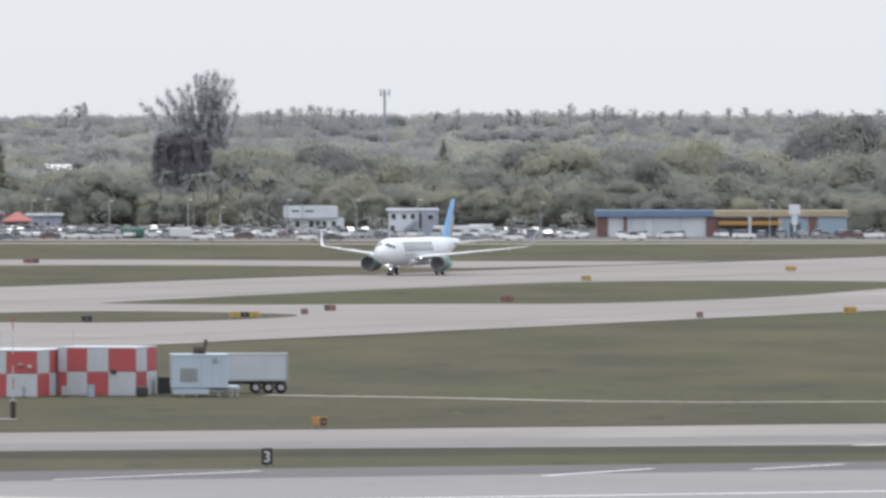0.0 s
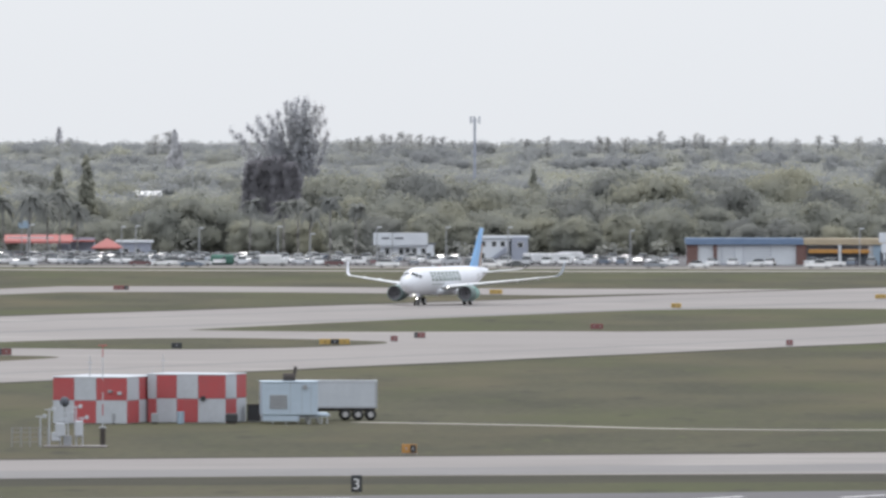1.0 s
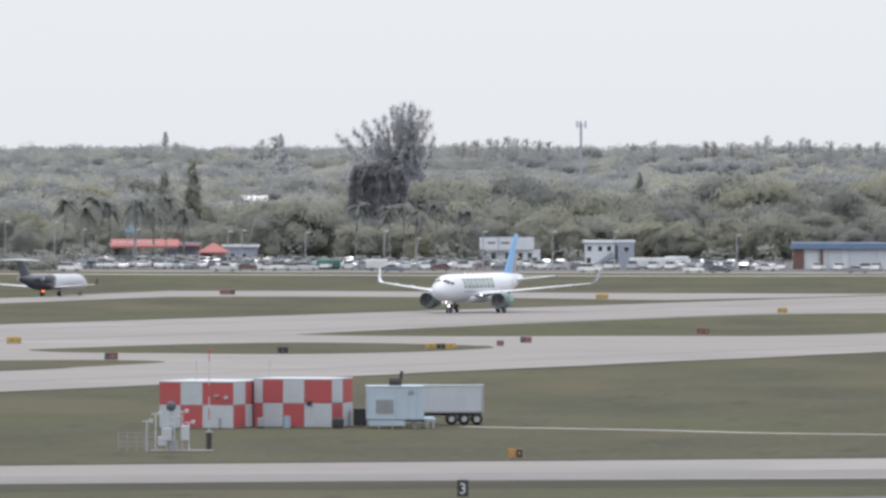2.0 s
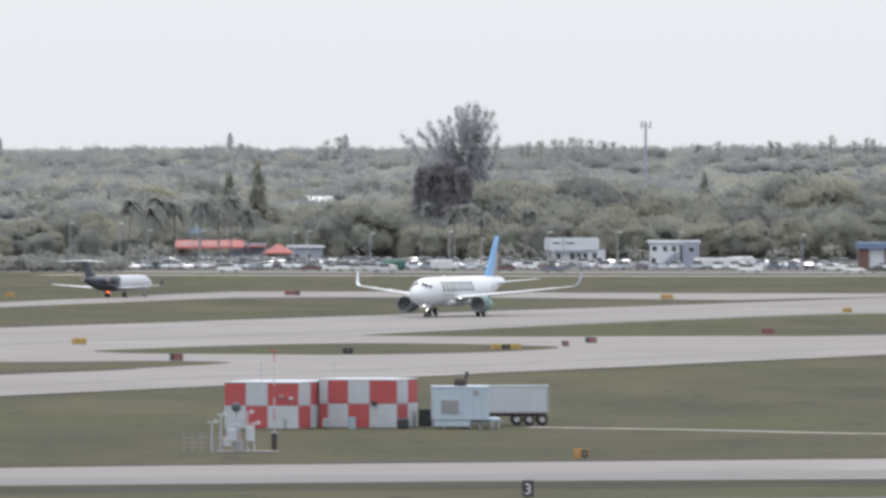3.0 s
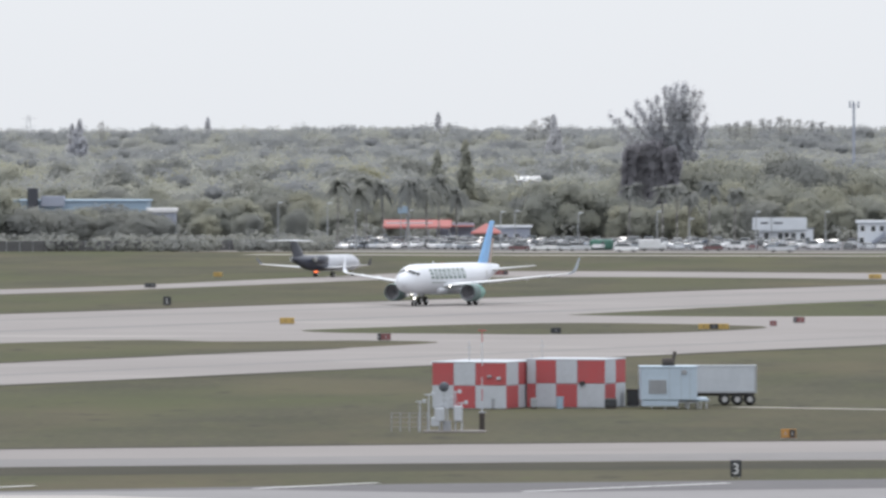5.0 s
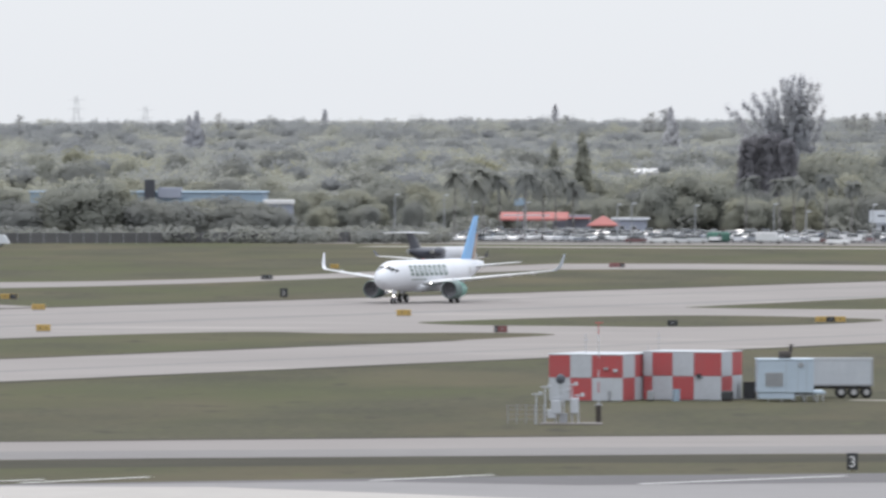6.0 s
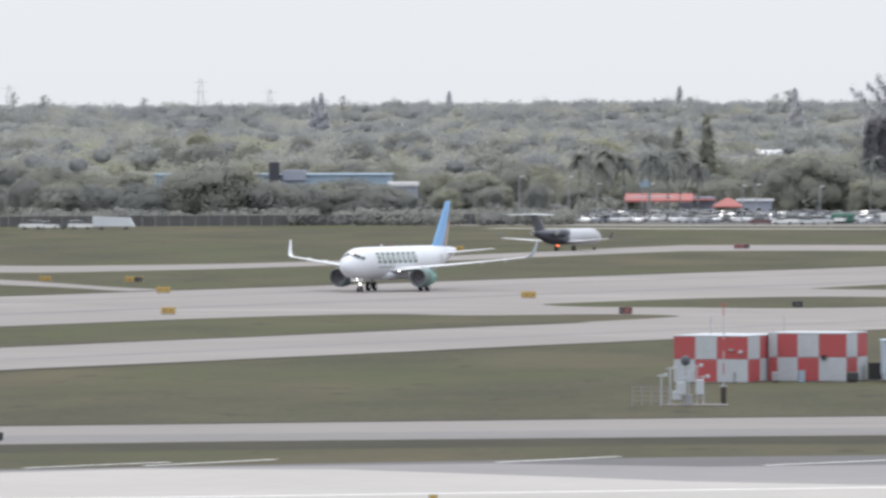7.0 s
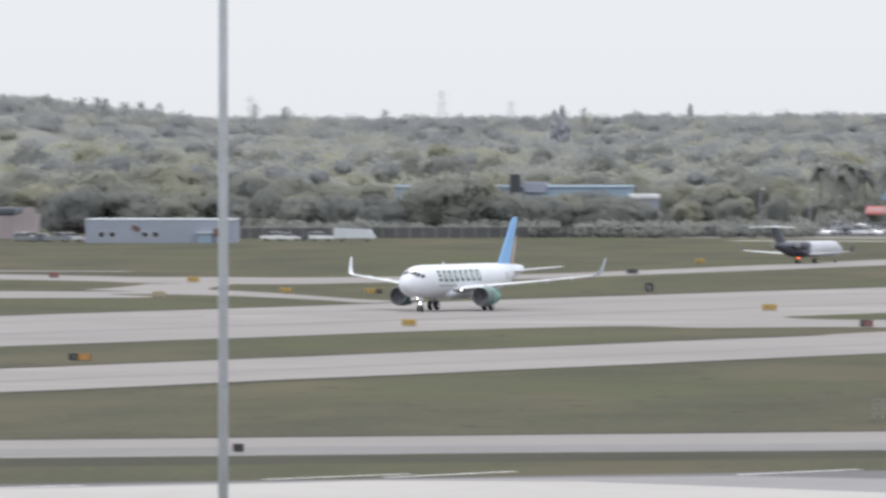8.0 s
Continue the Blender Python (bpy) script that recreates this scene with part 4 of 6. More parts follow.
high_mast()
for x, h in ((-83.6, 7.6), (-67.8, 7.4), (-51.8, 7.7), (-45.2, 6.2), (-31.7, 7.6), (-5.0, 7.6), (19.8, 7.0),
             (-120.6, 9.2), (-130.8, 9.3), (-102.2, 8.0), (-113.1, 8.0), (-80.7, 7.8), (66.4, 7.4), (-17.6, 7.6)):
    lot_lamp(x, 2330 if h > 9 else 2296, h)


def comms_mast(x, y, h):
    a = thing("antenna_mast", pose(x, y, 0), "slim grey cell mast with a head frame, above the trees", "mast")
    part("shaft", bar((0, 0, 0), (0, 0, h), 0.46, 0.34, 10), "wall_grey", a)
    for k in range(3):
        t = 2 * math.pi * k / 3 + 0.4
        part("arm", bar((0, 0, h - 0.8), (1.5 * math.cos(t), 1.5 * math.sin(t), h - 0.8), 0.09, n=6), "wall_grey", a)
        part("antenna", box(1.45 * math.cos(t) - 0.22, 1.45 * math.cos(t) + 0.22, 1.45 * math.sin(t) - 0.2, 1.45 * math.sin(t) + 0.2, h - 1.6, h + 0.5, bevel=0.05), "wall_grey", a)


comms_mast(-17.0, 3300, 31.8)
lot_lamp(-87.3, 2900, 20.3)


def pylon(x, y, h):
    a = thing("power_pylon", pose(x, y, 0), "faint grey lattice power pylon on the skyline", "pylon", "power pylons")
    legs = [(-2.6, -2.6), (2.6, -2.6), (2.6, 2.6), (-2.6, 2.6)]
    for lx, ly in legs:
        part("leg", bar((lx, ly, 0), (lx * 0.2, ly * 0.2, h), 0.08, 0.05, 5), "galv", a)
    for k in range(7):
        z0, z1 = h * k / 7, h * (k + 1) / 7
        f0, f1 = 1 - 0.8 * k / 7, 1 - 0.8 * (k + 1) / 7
        for i in range(4):
            p, q = legs[i], legs[(i + 1) % 4]
            part("lattice_bar", bar((p[0] * f0, p[1] * f0, z0), (q[0] * f1, q[1] * f1, z1), 0.035, n=4), "galv", a)
    for z in (h * 0.72, h * 0.84, h * 0.95):
        part("cross_arm", bar((-3.2, 0, z), (3.2, 0, z), 0.06, n=5), "galv", a)


pylon(-388.5, 4600, 33.8)
pylon(-364.1, 4650, 29.5)
pylon(-472.2, 4650, 31.5)


# ---- buildings along the road ----
def windows(parent, y, xs, z0, z1, w):
    for x in xs:
        f = part("window", box(x - w / 2, x + w / 2, y - 0.05, y + 0.02, z0, z1), "sign_white", parent, "pale window frame")
        part("pane", box(x - w / 2 + 0.08, x + w / 2 - 0.08, y - 0.08, y - 0.05, z0 + 0.08, z1 - 0.08), "glass", f, "dark window pane")


def office():
    a = thing("office_building", pose(-33.9, 2430, 0), "low white office with a broad blank sign band", "building")
    part("wall", box(1.0, 12.6, 0, 9, 0, 2.9), "wall_white", a)
    part("sign_band", box(-0.4, 11.3, -0.6, 0.2, 2.8, 5.45, bevel=0.05), "wall_white", a, "white sign band")
    part("roof", box(0.6, 13.0, 0.3, 9.3, 2.9, 3.15), "roof_dark", a)
    part("post", box(3.6, 3.8, -0.75, -0.55, 0, 5.5), "galv", a)
    for k, (x0, x1) in enumerate(((1.4, 3.0), (4.2, 6.1))):
        part("sign_mark", box(x0, x1, -0.64, -0.6, 4.1, 4.45), "roof_dark", a, "dark mark of writing")
    windows(a, 0, (2.6, 5.6, 7.0, 8.4, 10.4), 0.7, 2.2, 1.1)
    part("awning", box(1.0, 8.0, -0.9, 0.0, 2.45, 2.6, bevel=0.03), "wall_white", a)


def two_storey():
    a = thing("two_storey_building", pose(-11.2, 2330, 0), "grey-white two-storey block with outer stair", "building")
    part("wall", box(0, 10.2, 0, 9, 0, 5.2), "wall_white", a)
    part("parapet", box(-0.5, 10.4, -0.4, 9.2, 5.1, 5.65, bevel=0.05), "wall_white", a, "pale parapet")
    part("return_wall", box(6.9, 10.2, -0.8, 0.0, 0, 5.4), "wall_grey", a)
    s = bmesh.new()
    for k in range(12):
        blk(s, 1.4 + k * 0.36, 1.8 + k * 0.36, -1.6, 0.0, 0.0 if k < 1 else 0.2 * k, 0.28 * (k + 1))
    part("stair", s, "wall_grey", a, "grey outer stair")
    windows(a, 0, (1.0, 3.2, 5.0), 3.4, 4.6, 1.0)
    windows(a, 0, (0.8,), 0.9, 2.2, 1.0)
    windows(a, -0.8, (8.6,), 3.3, 4.4, 1.2)
    part("doorway", box(6.0, 6.8, -0.06, 0.0, 0, 4.7), "roof_dark", a, "dark recess")


def shop_row():
    a = thing("shop_row", pose(31.5, 2310, 0), "long low shop row with blue roof band and tan fascia", "building")
    part("wall", box(0, 51, 0, 12, 0, 4.2), "wall_white", a)
    part("roof_band", box(-0.3, 23.8, -1.0, 12.3, 4.1, 5.4, bevel=0.05), "roof_blue", a, "blue metal roof band")
    part("fascia", box(23.8, 51.2, -0.9, 12.2, 4.1, 5.35, bevel=0.05), "fascia", a, "tan fascia")
    part("end_pier", box(-0.1, 2.2, -0.4, 0.0, 0, 4.1), "brick", a, "brick pier")
    for x0, x1 in ((5.4, 6.1), (22.3, 24.4), (43.3, 44.8)):
        part("pier", box(x0, x1, -0.5, 0.0, 0, 4.1), "brick", a, "brick pier")
    for x0, x1 in ((7.0, 9.8), (11.4, 17.2)):
        part("shutter", box(x0, x1, -0.1, 0.0, 0, 3.8), "wall_grey", a, "pale roller shutter")
        for k in range(7):
            part("slat", box(x0 + 0.1, x1 - 0.1, -0.14, -0.1, 0.3 + k * 0.5, 0.7 + k * 0.5), "wall_white", a)
    part("shopfront", box(24.5, 37.0, -0.12, 0.0, 0, 3.9), "roof_dark", a, "dark glazed shop front")
    for x0, x1 in ((24.8, 30.8), (31.6, 37.2)):
        part("awning", box(x0, x1, -1.6, 0.0, 2.35, 3.15, bevel=0.08), "orange", a, "orange awning")
    part("column", box(30.9, 31.5, -1.3, -0.7, 0, 4.1), "wall_white", a)
    part("blue_bay", box(45.2, 51.0, -0.5, 0.0, 0, 4.1), "wall_blue", a, "blue painted bay")
    part("blue_bay", box(38.0, 42.8, -0.4, 0.0, 0, 4.1), "wall_blue", a, "blue painted bay")
    part("bay_door", box(39.4, 41.6, -0.46, -0.4, 0, 2.8), "roof_dark", a)
    p = thing("pylon_sign", pose(71.4, 2295, 0), "white pylon sign before the shops", "sign")
    part("panel", box(-1.15, 1.15, -0.3, 0.3, 4.7, 6.7, bevel=0.05), "wall_white", p, "white sign panel")
    part("lower_panel", box(-0.6, 0.6, -0.25, 0.25, 2.6, 4.5, bevel=0.05), "wall_white", p)
    part("post", box(-0.2, 0.2, -0.2, 0.2, 0, 4.8), "wall_white", p)


def red_canopies():
    a = thing("red_canopy", pose(-114.4, 2440, 0), "long red canopy roof with pale valance over parked cars", "canopy")
    rings = [[(x, -3.0, 3.4), (x, 0, 4.9), (x, 3.0, 3.4), (x, 0, 3.3)] for x in (0, 5, 10, 15)]
    lofted("roof", rings, "red_roof", a, "red canopy roof")
    part("valance", box(0.3, 14.7, -3.05, -2.95, 3.05, 3.5), "red_roof", a)
    part("stripe", box(1.0, 11.0, -1.6, -1.45, 4.1, 4.35), "wall_white", a, "pale strip on the roof")
    for x in (0.4, 5, 10, 14.6):
        for y in (-2.8, 2.8):
            part("post", bar((x, y, 0), (x, y, 3.3), 0.09, n=6), "galv", a)
    part("shed", box(11.5, 19.5, 3.5, 8.5, 0, 4.2), "wall_grey", a, "grey shed behind")
    part("shed_roof", box(14.6, 19.8, 0.5, 3.4, 3.3, 3.7, bevel=0.1), "red_roof", a)
    t = thing("red_tent", pose(-90.4, 2400, 0), "peaked red canvas tent in the car park", "tent")
    bm = bmesh.new()
    bmesh.ops.create_cone(bm, cap_ends=False, segments=4, radius1=4.6, radius2=0.25, depth=1.9, matrix=Matrix.Translation((0, 0, 3.5)) @ Matrix.Rotation(radians(45), 4, "Z"))
    part("canvas", bm, "red_roof", t, "red peaked canvas")
    part("valance", box(-3.25, 3.25, -3.25, 3.25, 2.25, 2.55), "red_roof", t)
    for x in (-3.1, 3.1):
        for y in (-3.1, 3.1):
            part("post", bar((x, y, 0), (x, y, 2.5), 0.06, n=6), "galv", t)
    b = thing("flat_roofed_shed", pose(-88.8, 2410, 0), "grey shed with a thin white flat roof", "building")
    part("wall", box(0.5, 7.2, 0, 5, 0, 3.4), "wall_grey", b)
    part("roof", box(-0.3, 7.7, -0.6, 5.5, 3.45, 3.95, bevel=0.05), "wall_white", b, "white flat roof")
    windows(b, 0, (2.0, 4.5), 1.0, 2.2, 1.2)


def long_shed():
    a = thing("long_grey_building", pose(-251.9, 2165, 0), "long low grey-lilac flat-roofed building by the fence", "building")
    part("wall", box(0, 28.6, 0, 14, 0, 4.5), "wall_grey", a)
    part("parapet", box(-0.1, 28.7, -0.1, 14.1, 4.45, 4.65, bevel=0.03), "wall_white", a, "pale parapet")
    windows(a, 0, (3.2, 5.3, 11.6, 13.7), 1.1, 2.2, 1.2)
    for x0, z0 in ((9.1, 2.5), (9.8, 2.2)):
        part("wall_sign", box(x0, x0 + 0.9, -0.1, 0.0, z0, z0 + 0.9), "brick", a, "dark wall sign")
    part("lean_to", box(22.0, 24.6, -1.4, 0.0, 0, 1.9), "wall_blue", a, "blue-grey lean-to")
    part("lean_to_roof", box(21.7, 24.9, -1.7, 0.0, 1.9, 2.1), "wall_white", a)
    part("red_panel", box(24.9, 26.2, -0.08, 0.0, 1.2, 2.8), "brick", a, "dark red panel")
    p = thing("pink_building", pose(-278.4, 2230, 0), "pinkish rendered building with dark roof", "building")
    part("wall", box(-20, 8.4, 0, 12, 0, 4.8), "wall_pink", p)
    part("roof", box(-20.4, 5.0, -0.5, 12.4, 4.8, 6.2, bevel=0.3), "roof_dark", p, "dark hipped roof")
    part("pier", box(6.6, 9.0, -0.4, 0.0, 0, 6.4), "wall_pink", p, "pinkish end pier")
    for k in range(6):
        part("pilaster", box(-14 + k * 3.4, -13.5 + k * 3.4, -0.2, 0.0, 0, 4.7), "wall_pink", p)


def blue_hall():
    a = thing("blue_hall", pose(-197.4, 2450, 0), "long pale blue metal hall behind trees", "building")
    part("wall", box(-19.5, 31.2, 0, 15, 0, 8.7), "wall_blue", a)
    part("roof", box(-19.9, 31.6, -0.4, 15.4, 8.7, 9.2, bevel=0.2), "wall_blue", a, "pale blue roof edge")
    for k in range(23):
        part("rib", box(-19.0 + k * 2.2, -18.8 + k * 2.2, -0.1, 0.0, 0, 8.7), "wall_blue", a)
    part("side_wall", box(5.5, 7.7, -2.4, -0.5, 0, 11.7), "dark_render", a, "dark upright tower block")
    part("gable", box(8.3, 13.4, -1.0, 2.0, 7.7, 10.0, bevel=0.1), "wall_grey", a, "greyish stepped gable")
    b = thing("white_roofed_shed", pose(-164.2, 2420, 0), "shed with a bright white roof among trees", "building")
    part("wall", box(0.3, 6.2, 0, 5, 0, 6.6), "wall_grey", b)
    part("roof", box(0, 6.5, -0.5, 5.4, 6.6, 7.6, bevel=0.15), "sign_white", b, "bright white roof")


def far_house(x, y, w, z, roof="sign_white"):
    a = thing("far_house", pose(x, y, 0), "pale roofed house shape half hidden in the woods", "house", "far houses")
    part("wall", box(0, w, 0, 8, 0, z - 1.2), "wall_pink", a)
    rings = [[(xx, -0.6, z - 1.3), (xx, 4, z), (xx, 8.6, z - 1.3), (xx, 4, z - 1.5)] for xx in (-0.4, w * 0.5, w + 0.4)]
    lofted("roof", rings, roof, a, "pale roof")
    windows(a, 0, (w * 0.3, w * 0.7), 1.2, 2.4, 1.2)


office()
two_storey()
shop_row()
red_canopies()
long_shed()
blue_hall()
# the two bright white roofs stand in for glints from a far car park
for x, y, w, z, r in ((-106.5, 2950, 9.0, 12.0, "sign_white"), (-87.9, 2960, 4.5, 11.6, "sign_white"), (-212.0, 3350, 9.0, 12.6, "wall_grey"),
                      (69.9, 3000, 9.0, 11.3, "wall_grey"), (73.4, 2900, 6.0, 10.4, "wall_white"), (-337.5, 3050, 9.0, 12.0, "wall_grey")):
    far_house(x, y, w, z, r)


# ---- perimeter fence: posts, rails and dark mesh panels ----
def perimeter_fence(x0, y0, x1, y1, n):
    a = thing("perimeter_fence", Matrix.Identity(4), "dark grey mesh perimeter fence with thin posts", "fence")
    p, q = Vector((x0, y0, 0)), Vector((x1, y1, 0))
    for k in range(n):
        b, c = p.lerp(q, k / n), p.lerp(q, (k + 1) / n)
        part("post", bar(b, b + Vector((0, 0, 2.3)), 0.06, n=6), "galv", a)
        m = (b + c) / 2
        L = (c - b).length
        bm = box(-L / 2 + 0.06, L / 2 - 0.06, -0.02, 0.02, 0.05, 2.1)
        bmesh.ops.transform(bm, matrix=Matrix.Translation(m) @ Matrix.Rotation(math.atan2((c - b).y, (c - b).x), 4, "Z"), verts=bm.verts)
        part("panel", bm, "fence", a)


perimeter_fence(-230.3, 2240, -117.4, 2290, 44)


# ---- vehicles ----
def car_shape(name, length, width, body, cabin, label):
    """body: outline of the lower body as (x, z); cabin: outline of the glazed upper body."""
    a = thing(name, Matrix.Identity(4), label, "car", "parked cars")

    def extruded(outline, w, top_w=None):
        return [[(x, -w / 2 * (top_w if (top_w and z > 1.2) else 1), z) for x, z in outline], [(x, w / 2 * (top_w if (top_w and z > 1.2) else 1), z) for x, z in outline]]
    b = lofted("body", extruded(body, width), "car", a, "painted body")
    b.data.polygons.foreach_set("use_smooth", [False] * len(b.data.polygons))
    c = lofted("cabin", extruded(cabin, width * 0.9, 0.86), "glass", a, "dark glazed cabin")
    c.data.polygons.foreach_set("use_smooth", [False] * len(c.data.polygons))
    top = max(z for _, z in cabin)
    xs = [x for x, z in cabin if z > top - 0.05]
    part("roof", box(min(xs), max(xs), -width * 0.39, width * 0.39, top - 0.02, top + 0.05, bevel=0.03), "car", a, "painted roof")
    for x in (length * 0.3, -length * 0.3):
        for y in (-width / 2 + 0.1, width / 2 - 0.1):
            wheel(a, x, y, 0.33, 0.2)
    for y in (-width * 0.36, width * 0.36):
        part("headlight", box(length / 2 - 0.1, length / 2 + 0.02, y - 0.16, y + 0.16, 0.6, 0.78), "metal", a, "clear headlight")
    return a


sedan = car_shape("sedan", 4.6, 1.8, [(2.3, 0.3), (2.3, 0.72), (1.9, 0.86), (0.9, 0.95), (-1.7, 0.98), (-2.3, 0.9), (-2.3, 0.3)], [(0.95, 0.93), (0.3, 1.4), (-0.9, 1.42), (-1.75, 0.95)], "low saloon car parked in rows")
suv = car_shape("suv", 4.7, 1.9, [(2.35, 0.35), (2.35, 0.9), (1.9, 1.02), (1.0, 1.08), (-2.3, 1.1), (-2.35, 0.35)], [(1.05, 1.05), (0.5, 1.68), (-2.0, 1.7), (-2.3, 1.08)], "tall sport utility car parked in rows")
hatch = car_shape("hatchback", 4.0, 1.75, [(2.0, 0.3), (2.0, 0.75), (1.5, 0.9), (0.9, 0.95), (-1.9, 1.0), (-2.0, 0.3)], [(0.95, 0.93), (0.2, 1.48), (-1.3, 1.5), (-1.9, 0.98)], "small hatchback car parked in rows")
pickup = car_shape("pickup", 5.4, 1.95, [(2.7, 0.4), (2.7, 0.95), (1.5, 1.08), (-2.7, 1.1), (-2.7, 0.4)], [(1.5, 1.05), (0.9, 1.75), (-0.6, 1.77), (-0.8, 1.08)], "open pickup truck parked in rows")


def van_at(x, y, turn, length=6.0, h=2.6):
    a = thing("van", pose(x, y, 0.012, 0, 0, turn), "white panel van parked by the road", "van", "white vans")
    part("body", box(-length / 2, length / 2 - 1.2, -1.0, 1.0, 0.45, h, bevel=0.12), "van", a, "white van body")
    part("cab", box(length / 2 - 1.3, length / 2, -0.95, 0.95, 0.45, h * 0.72, bevel=0.2), "van", a, "white cab")
    part("windscreen", box(length / 2 - 0.5, length / 2 - 0.1, -0.85, 0.85, h * 0.5, h * 0.7), "glass", a)
    for xx in (-length * 0.3, length * 0.32):
        for yy in (-0.9, 0.9):
            wheel(a, xx, yy, 0.36, 0.24)


rng = random.Random(7)
stock = [sedan, suv, hatch, pickup]
placed = 0
for row, (y0, x0, x1, step, facing) in enumerate(((2300, -94.8, 96, 3.7, 90), (2330, -118.2, 96, 3.0, -90), (2362, -121.0, 96, 3.1, 90), (2392, -122.6, -31.6, 2.6, -90), (2378, -121.3, -79.0, 2.5, 90), (2346, -119.6, -77.9, 2.6, 90), (2424, -122.4, -107.2, 3.0, 90), (2312, -121.0, -78.0, 2.5, -90), (2408, -122.0, -60.0, 2.6, 90))):
    x = x0
    while x < x1:
        x += step * rng.uniform(0.92, 1.2)
        if rng.random() < 0.14:
            continue
        if row < 3 and (-12.1 < x < 0.1) and y0 > 2310:
            continue
        if y0 > 2300 and x > 30.7:
            continue
        if y0 < 2310 and x > 30.7 and rng.random() < 0.3:
            continue
        y = y0 - (8 if x > 30.7 else 0)
        m = pose(x, y + rng.uniform(-0.6, 0.6), 0.012, 0, 0, facing + rng.uniform(-24, 24))
        which = rng.choice(stock)
        if placed < 4:
            which = stock[placed]
            which.matrix_basis = m
        else:
            copy_thing(which, m)
        placed += 1
# traffic on the road, all of it driving to the right, and kerbside cars seen from the side
traffic = []
for x in (-152.0, -121.0, -87.0, -47.8, -27.1, -21.9, 5.4, 14.1, 37.7):
    car = copy_thing(rng.choice(stock), pose(x, 2250 - 0.12 * x, 0.014, 0, 0, -7))
    traffic.append((tagged(car, "painted car driving along the public road", "car", "traffic"), x))
for x in (25.6, 45.0, 60.6, -72.1, -79.0, -40.1, -74.6, -69.6, -67.0, 76.5, 82.1, 86.3):
    copy_thing(rng.choice(stock), pose(x, 2277 + rng.uniform(-2, 2), 0.012, 0, 0, rng.choice((0, 180)) + rng.uniform(-6, 6)))
for x, y, w, ln in ((-52.2, 2275, 0, 5.6), (0.7, 2310, 40, 5.5), (5.5, 2310, 30, 6.0), (8.3, 2340, 30, 6.0)):
    van_at(x, y, w, ln, 2.3)
for x, y, tn in ((-266.1, 2185, 10), (-263.4, 2188, 160), (-259.4, 2184, 0), (-257.2, 2188, 20), (-266.3, 2200, 30), (-216.1, 2205, 5), (-212.9, 2212, 175), (-210.0, 2205, 10),
                 (-219.5, 2205, 175), (-147.5, 2330, 10), (-142.8, 2330, 0), (-138.7, 2340, 20), (-131.1, 2330, 5), (-153.3, 2330, 0)):
    copy_thing(rng.choice(stock), pose(x, y, 0.01, 0, 0, tn))
box_truck = thing("tarp_covered_trailer", pose(-203.0, 2200, 0, 0, 0, 0), "pale covered trailer with sloping top", "trailer")
mesh_ob("cover", *loft([[(-4.0, -1.2, 0.6), (-4.0, 1.2, 0.6), (-4.0, 1.2, 2.6), (-4.0, -1.2, 2.6)], [(4.2, -1.2, 0.6), (4.2, 1.2, 0.6), (3.2, 1.2, 2.3), (3.2, -1.2, 2.3)]]), "wall_white", box_truck, "pale cover")
for xx in (-2.4, 2.4):
    for yy in (-0.9, 0.9):
        wheel(box_truck, xx, yy, 0.36, 0.24)
tarp = thing("green_tarp_stack", pose(-63.2, 2300, 0), "stack of goods under a dark green tarpaulin", "tarpaulin")
part("cover", box(-2.4, 2.4, -1.2, 1.2, 0, 2.1, bevel=0.4), "green_tarp", tarp)
blue_sign = thing("blue_sign_board", pose(-108.0, 2400, 0), "pale blue sign board on two posts", "sign")
part("board", box(-1.25, 1.25, -0.1, 0.1, 6.6, 8.2, bevel=0.04), "wall_blue", blue_sign, "pale blue board")
for xx in (-0.6, 0.6):
    part("post", bar((xx, 0, 0), (xx, 0, 6.7), 0.1, n=6), "galv", blue_sign)
white_roof = thing("roof_edge_shed", pose(-175.0, 2330, 0), "low open shed with a thin white roof", "shed")
part("roof", box(-1.9, 1.9, -2, 2, 3.2, 3.5, bevel=0.05), "sign_white", white_roof, "thin white roof")
for xx in (-1.7, 1.7):
    for yy in (-1.8, 1.8):
        part("post", bar((xx, yy, 0), (xx, yy, 3.2), 0.08, n=6), "galv", white_roof)


# ---- trees ----
def leaves(centres, sizes, gen, outward, loose=0.38, tall=1.0):
    """Small leaf blades at the centres, each an uneven four-sided piece that faces roughly outward."""
    n = len(centres)
    f = outward + loose * gen.normal(size=(n, 3))
    f /= np.linalg.norm(f, axis=1)[:, None] + 1e-9
    a = gen.normal(size=(n, 3)) * np.array([1, 1, tall])
    a -= f * (a * f).sum(1)[:, None]
    a /= np.linalg.norm(a, axis=1)[:, None] + 1e-9
    b = np.cross(f, a)
    s = sizes[:, None]
    k = gen.uniform(0.6, 1.2, (n, 4, 1))
    quad = np.stack([centres - a * s * k[:, 0], centres - b * s * k[:, 1] * 0.75, centres + a * s * k[:, 2], centres + b * s * k[:, 3] * 0.75], 1)
    soft = 0.62 * outward / (np.linalg.norm(outward, axis=1)[:, None] + 1e-9) + np.array([0, 0, 0.5]) + 0.1 * gen.normal(size=(n, 3))
    soft /= np.linalg.norm(soft, axis=1)[:, None] + 1e-9
    return quad.reshape(-1, 3), np.repeat(soft, 4, axis=0)


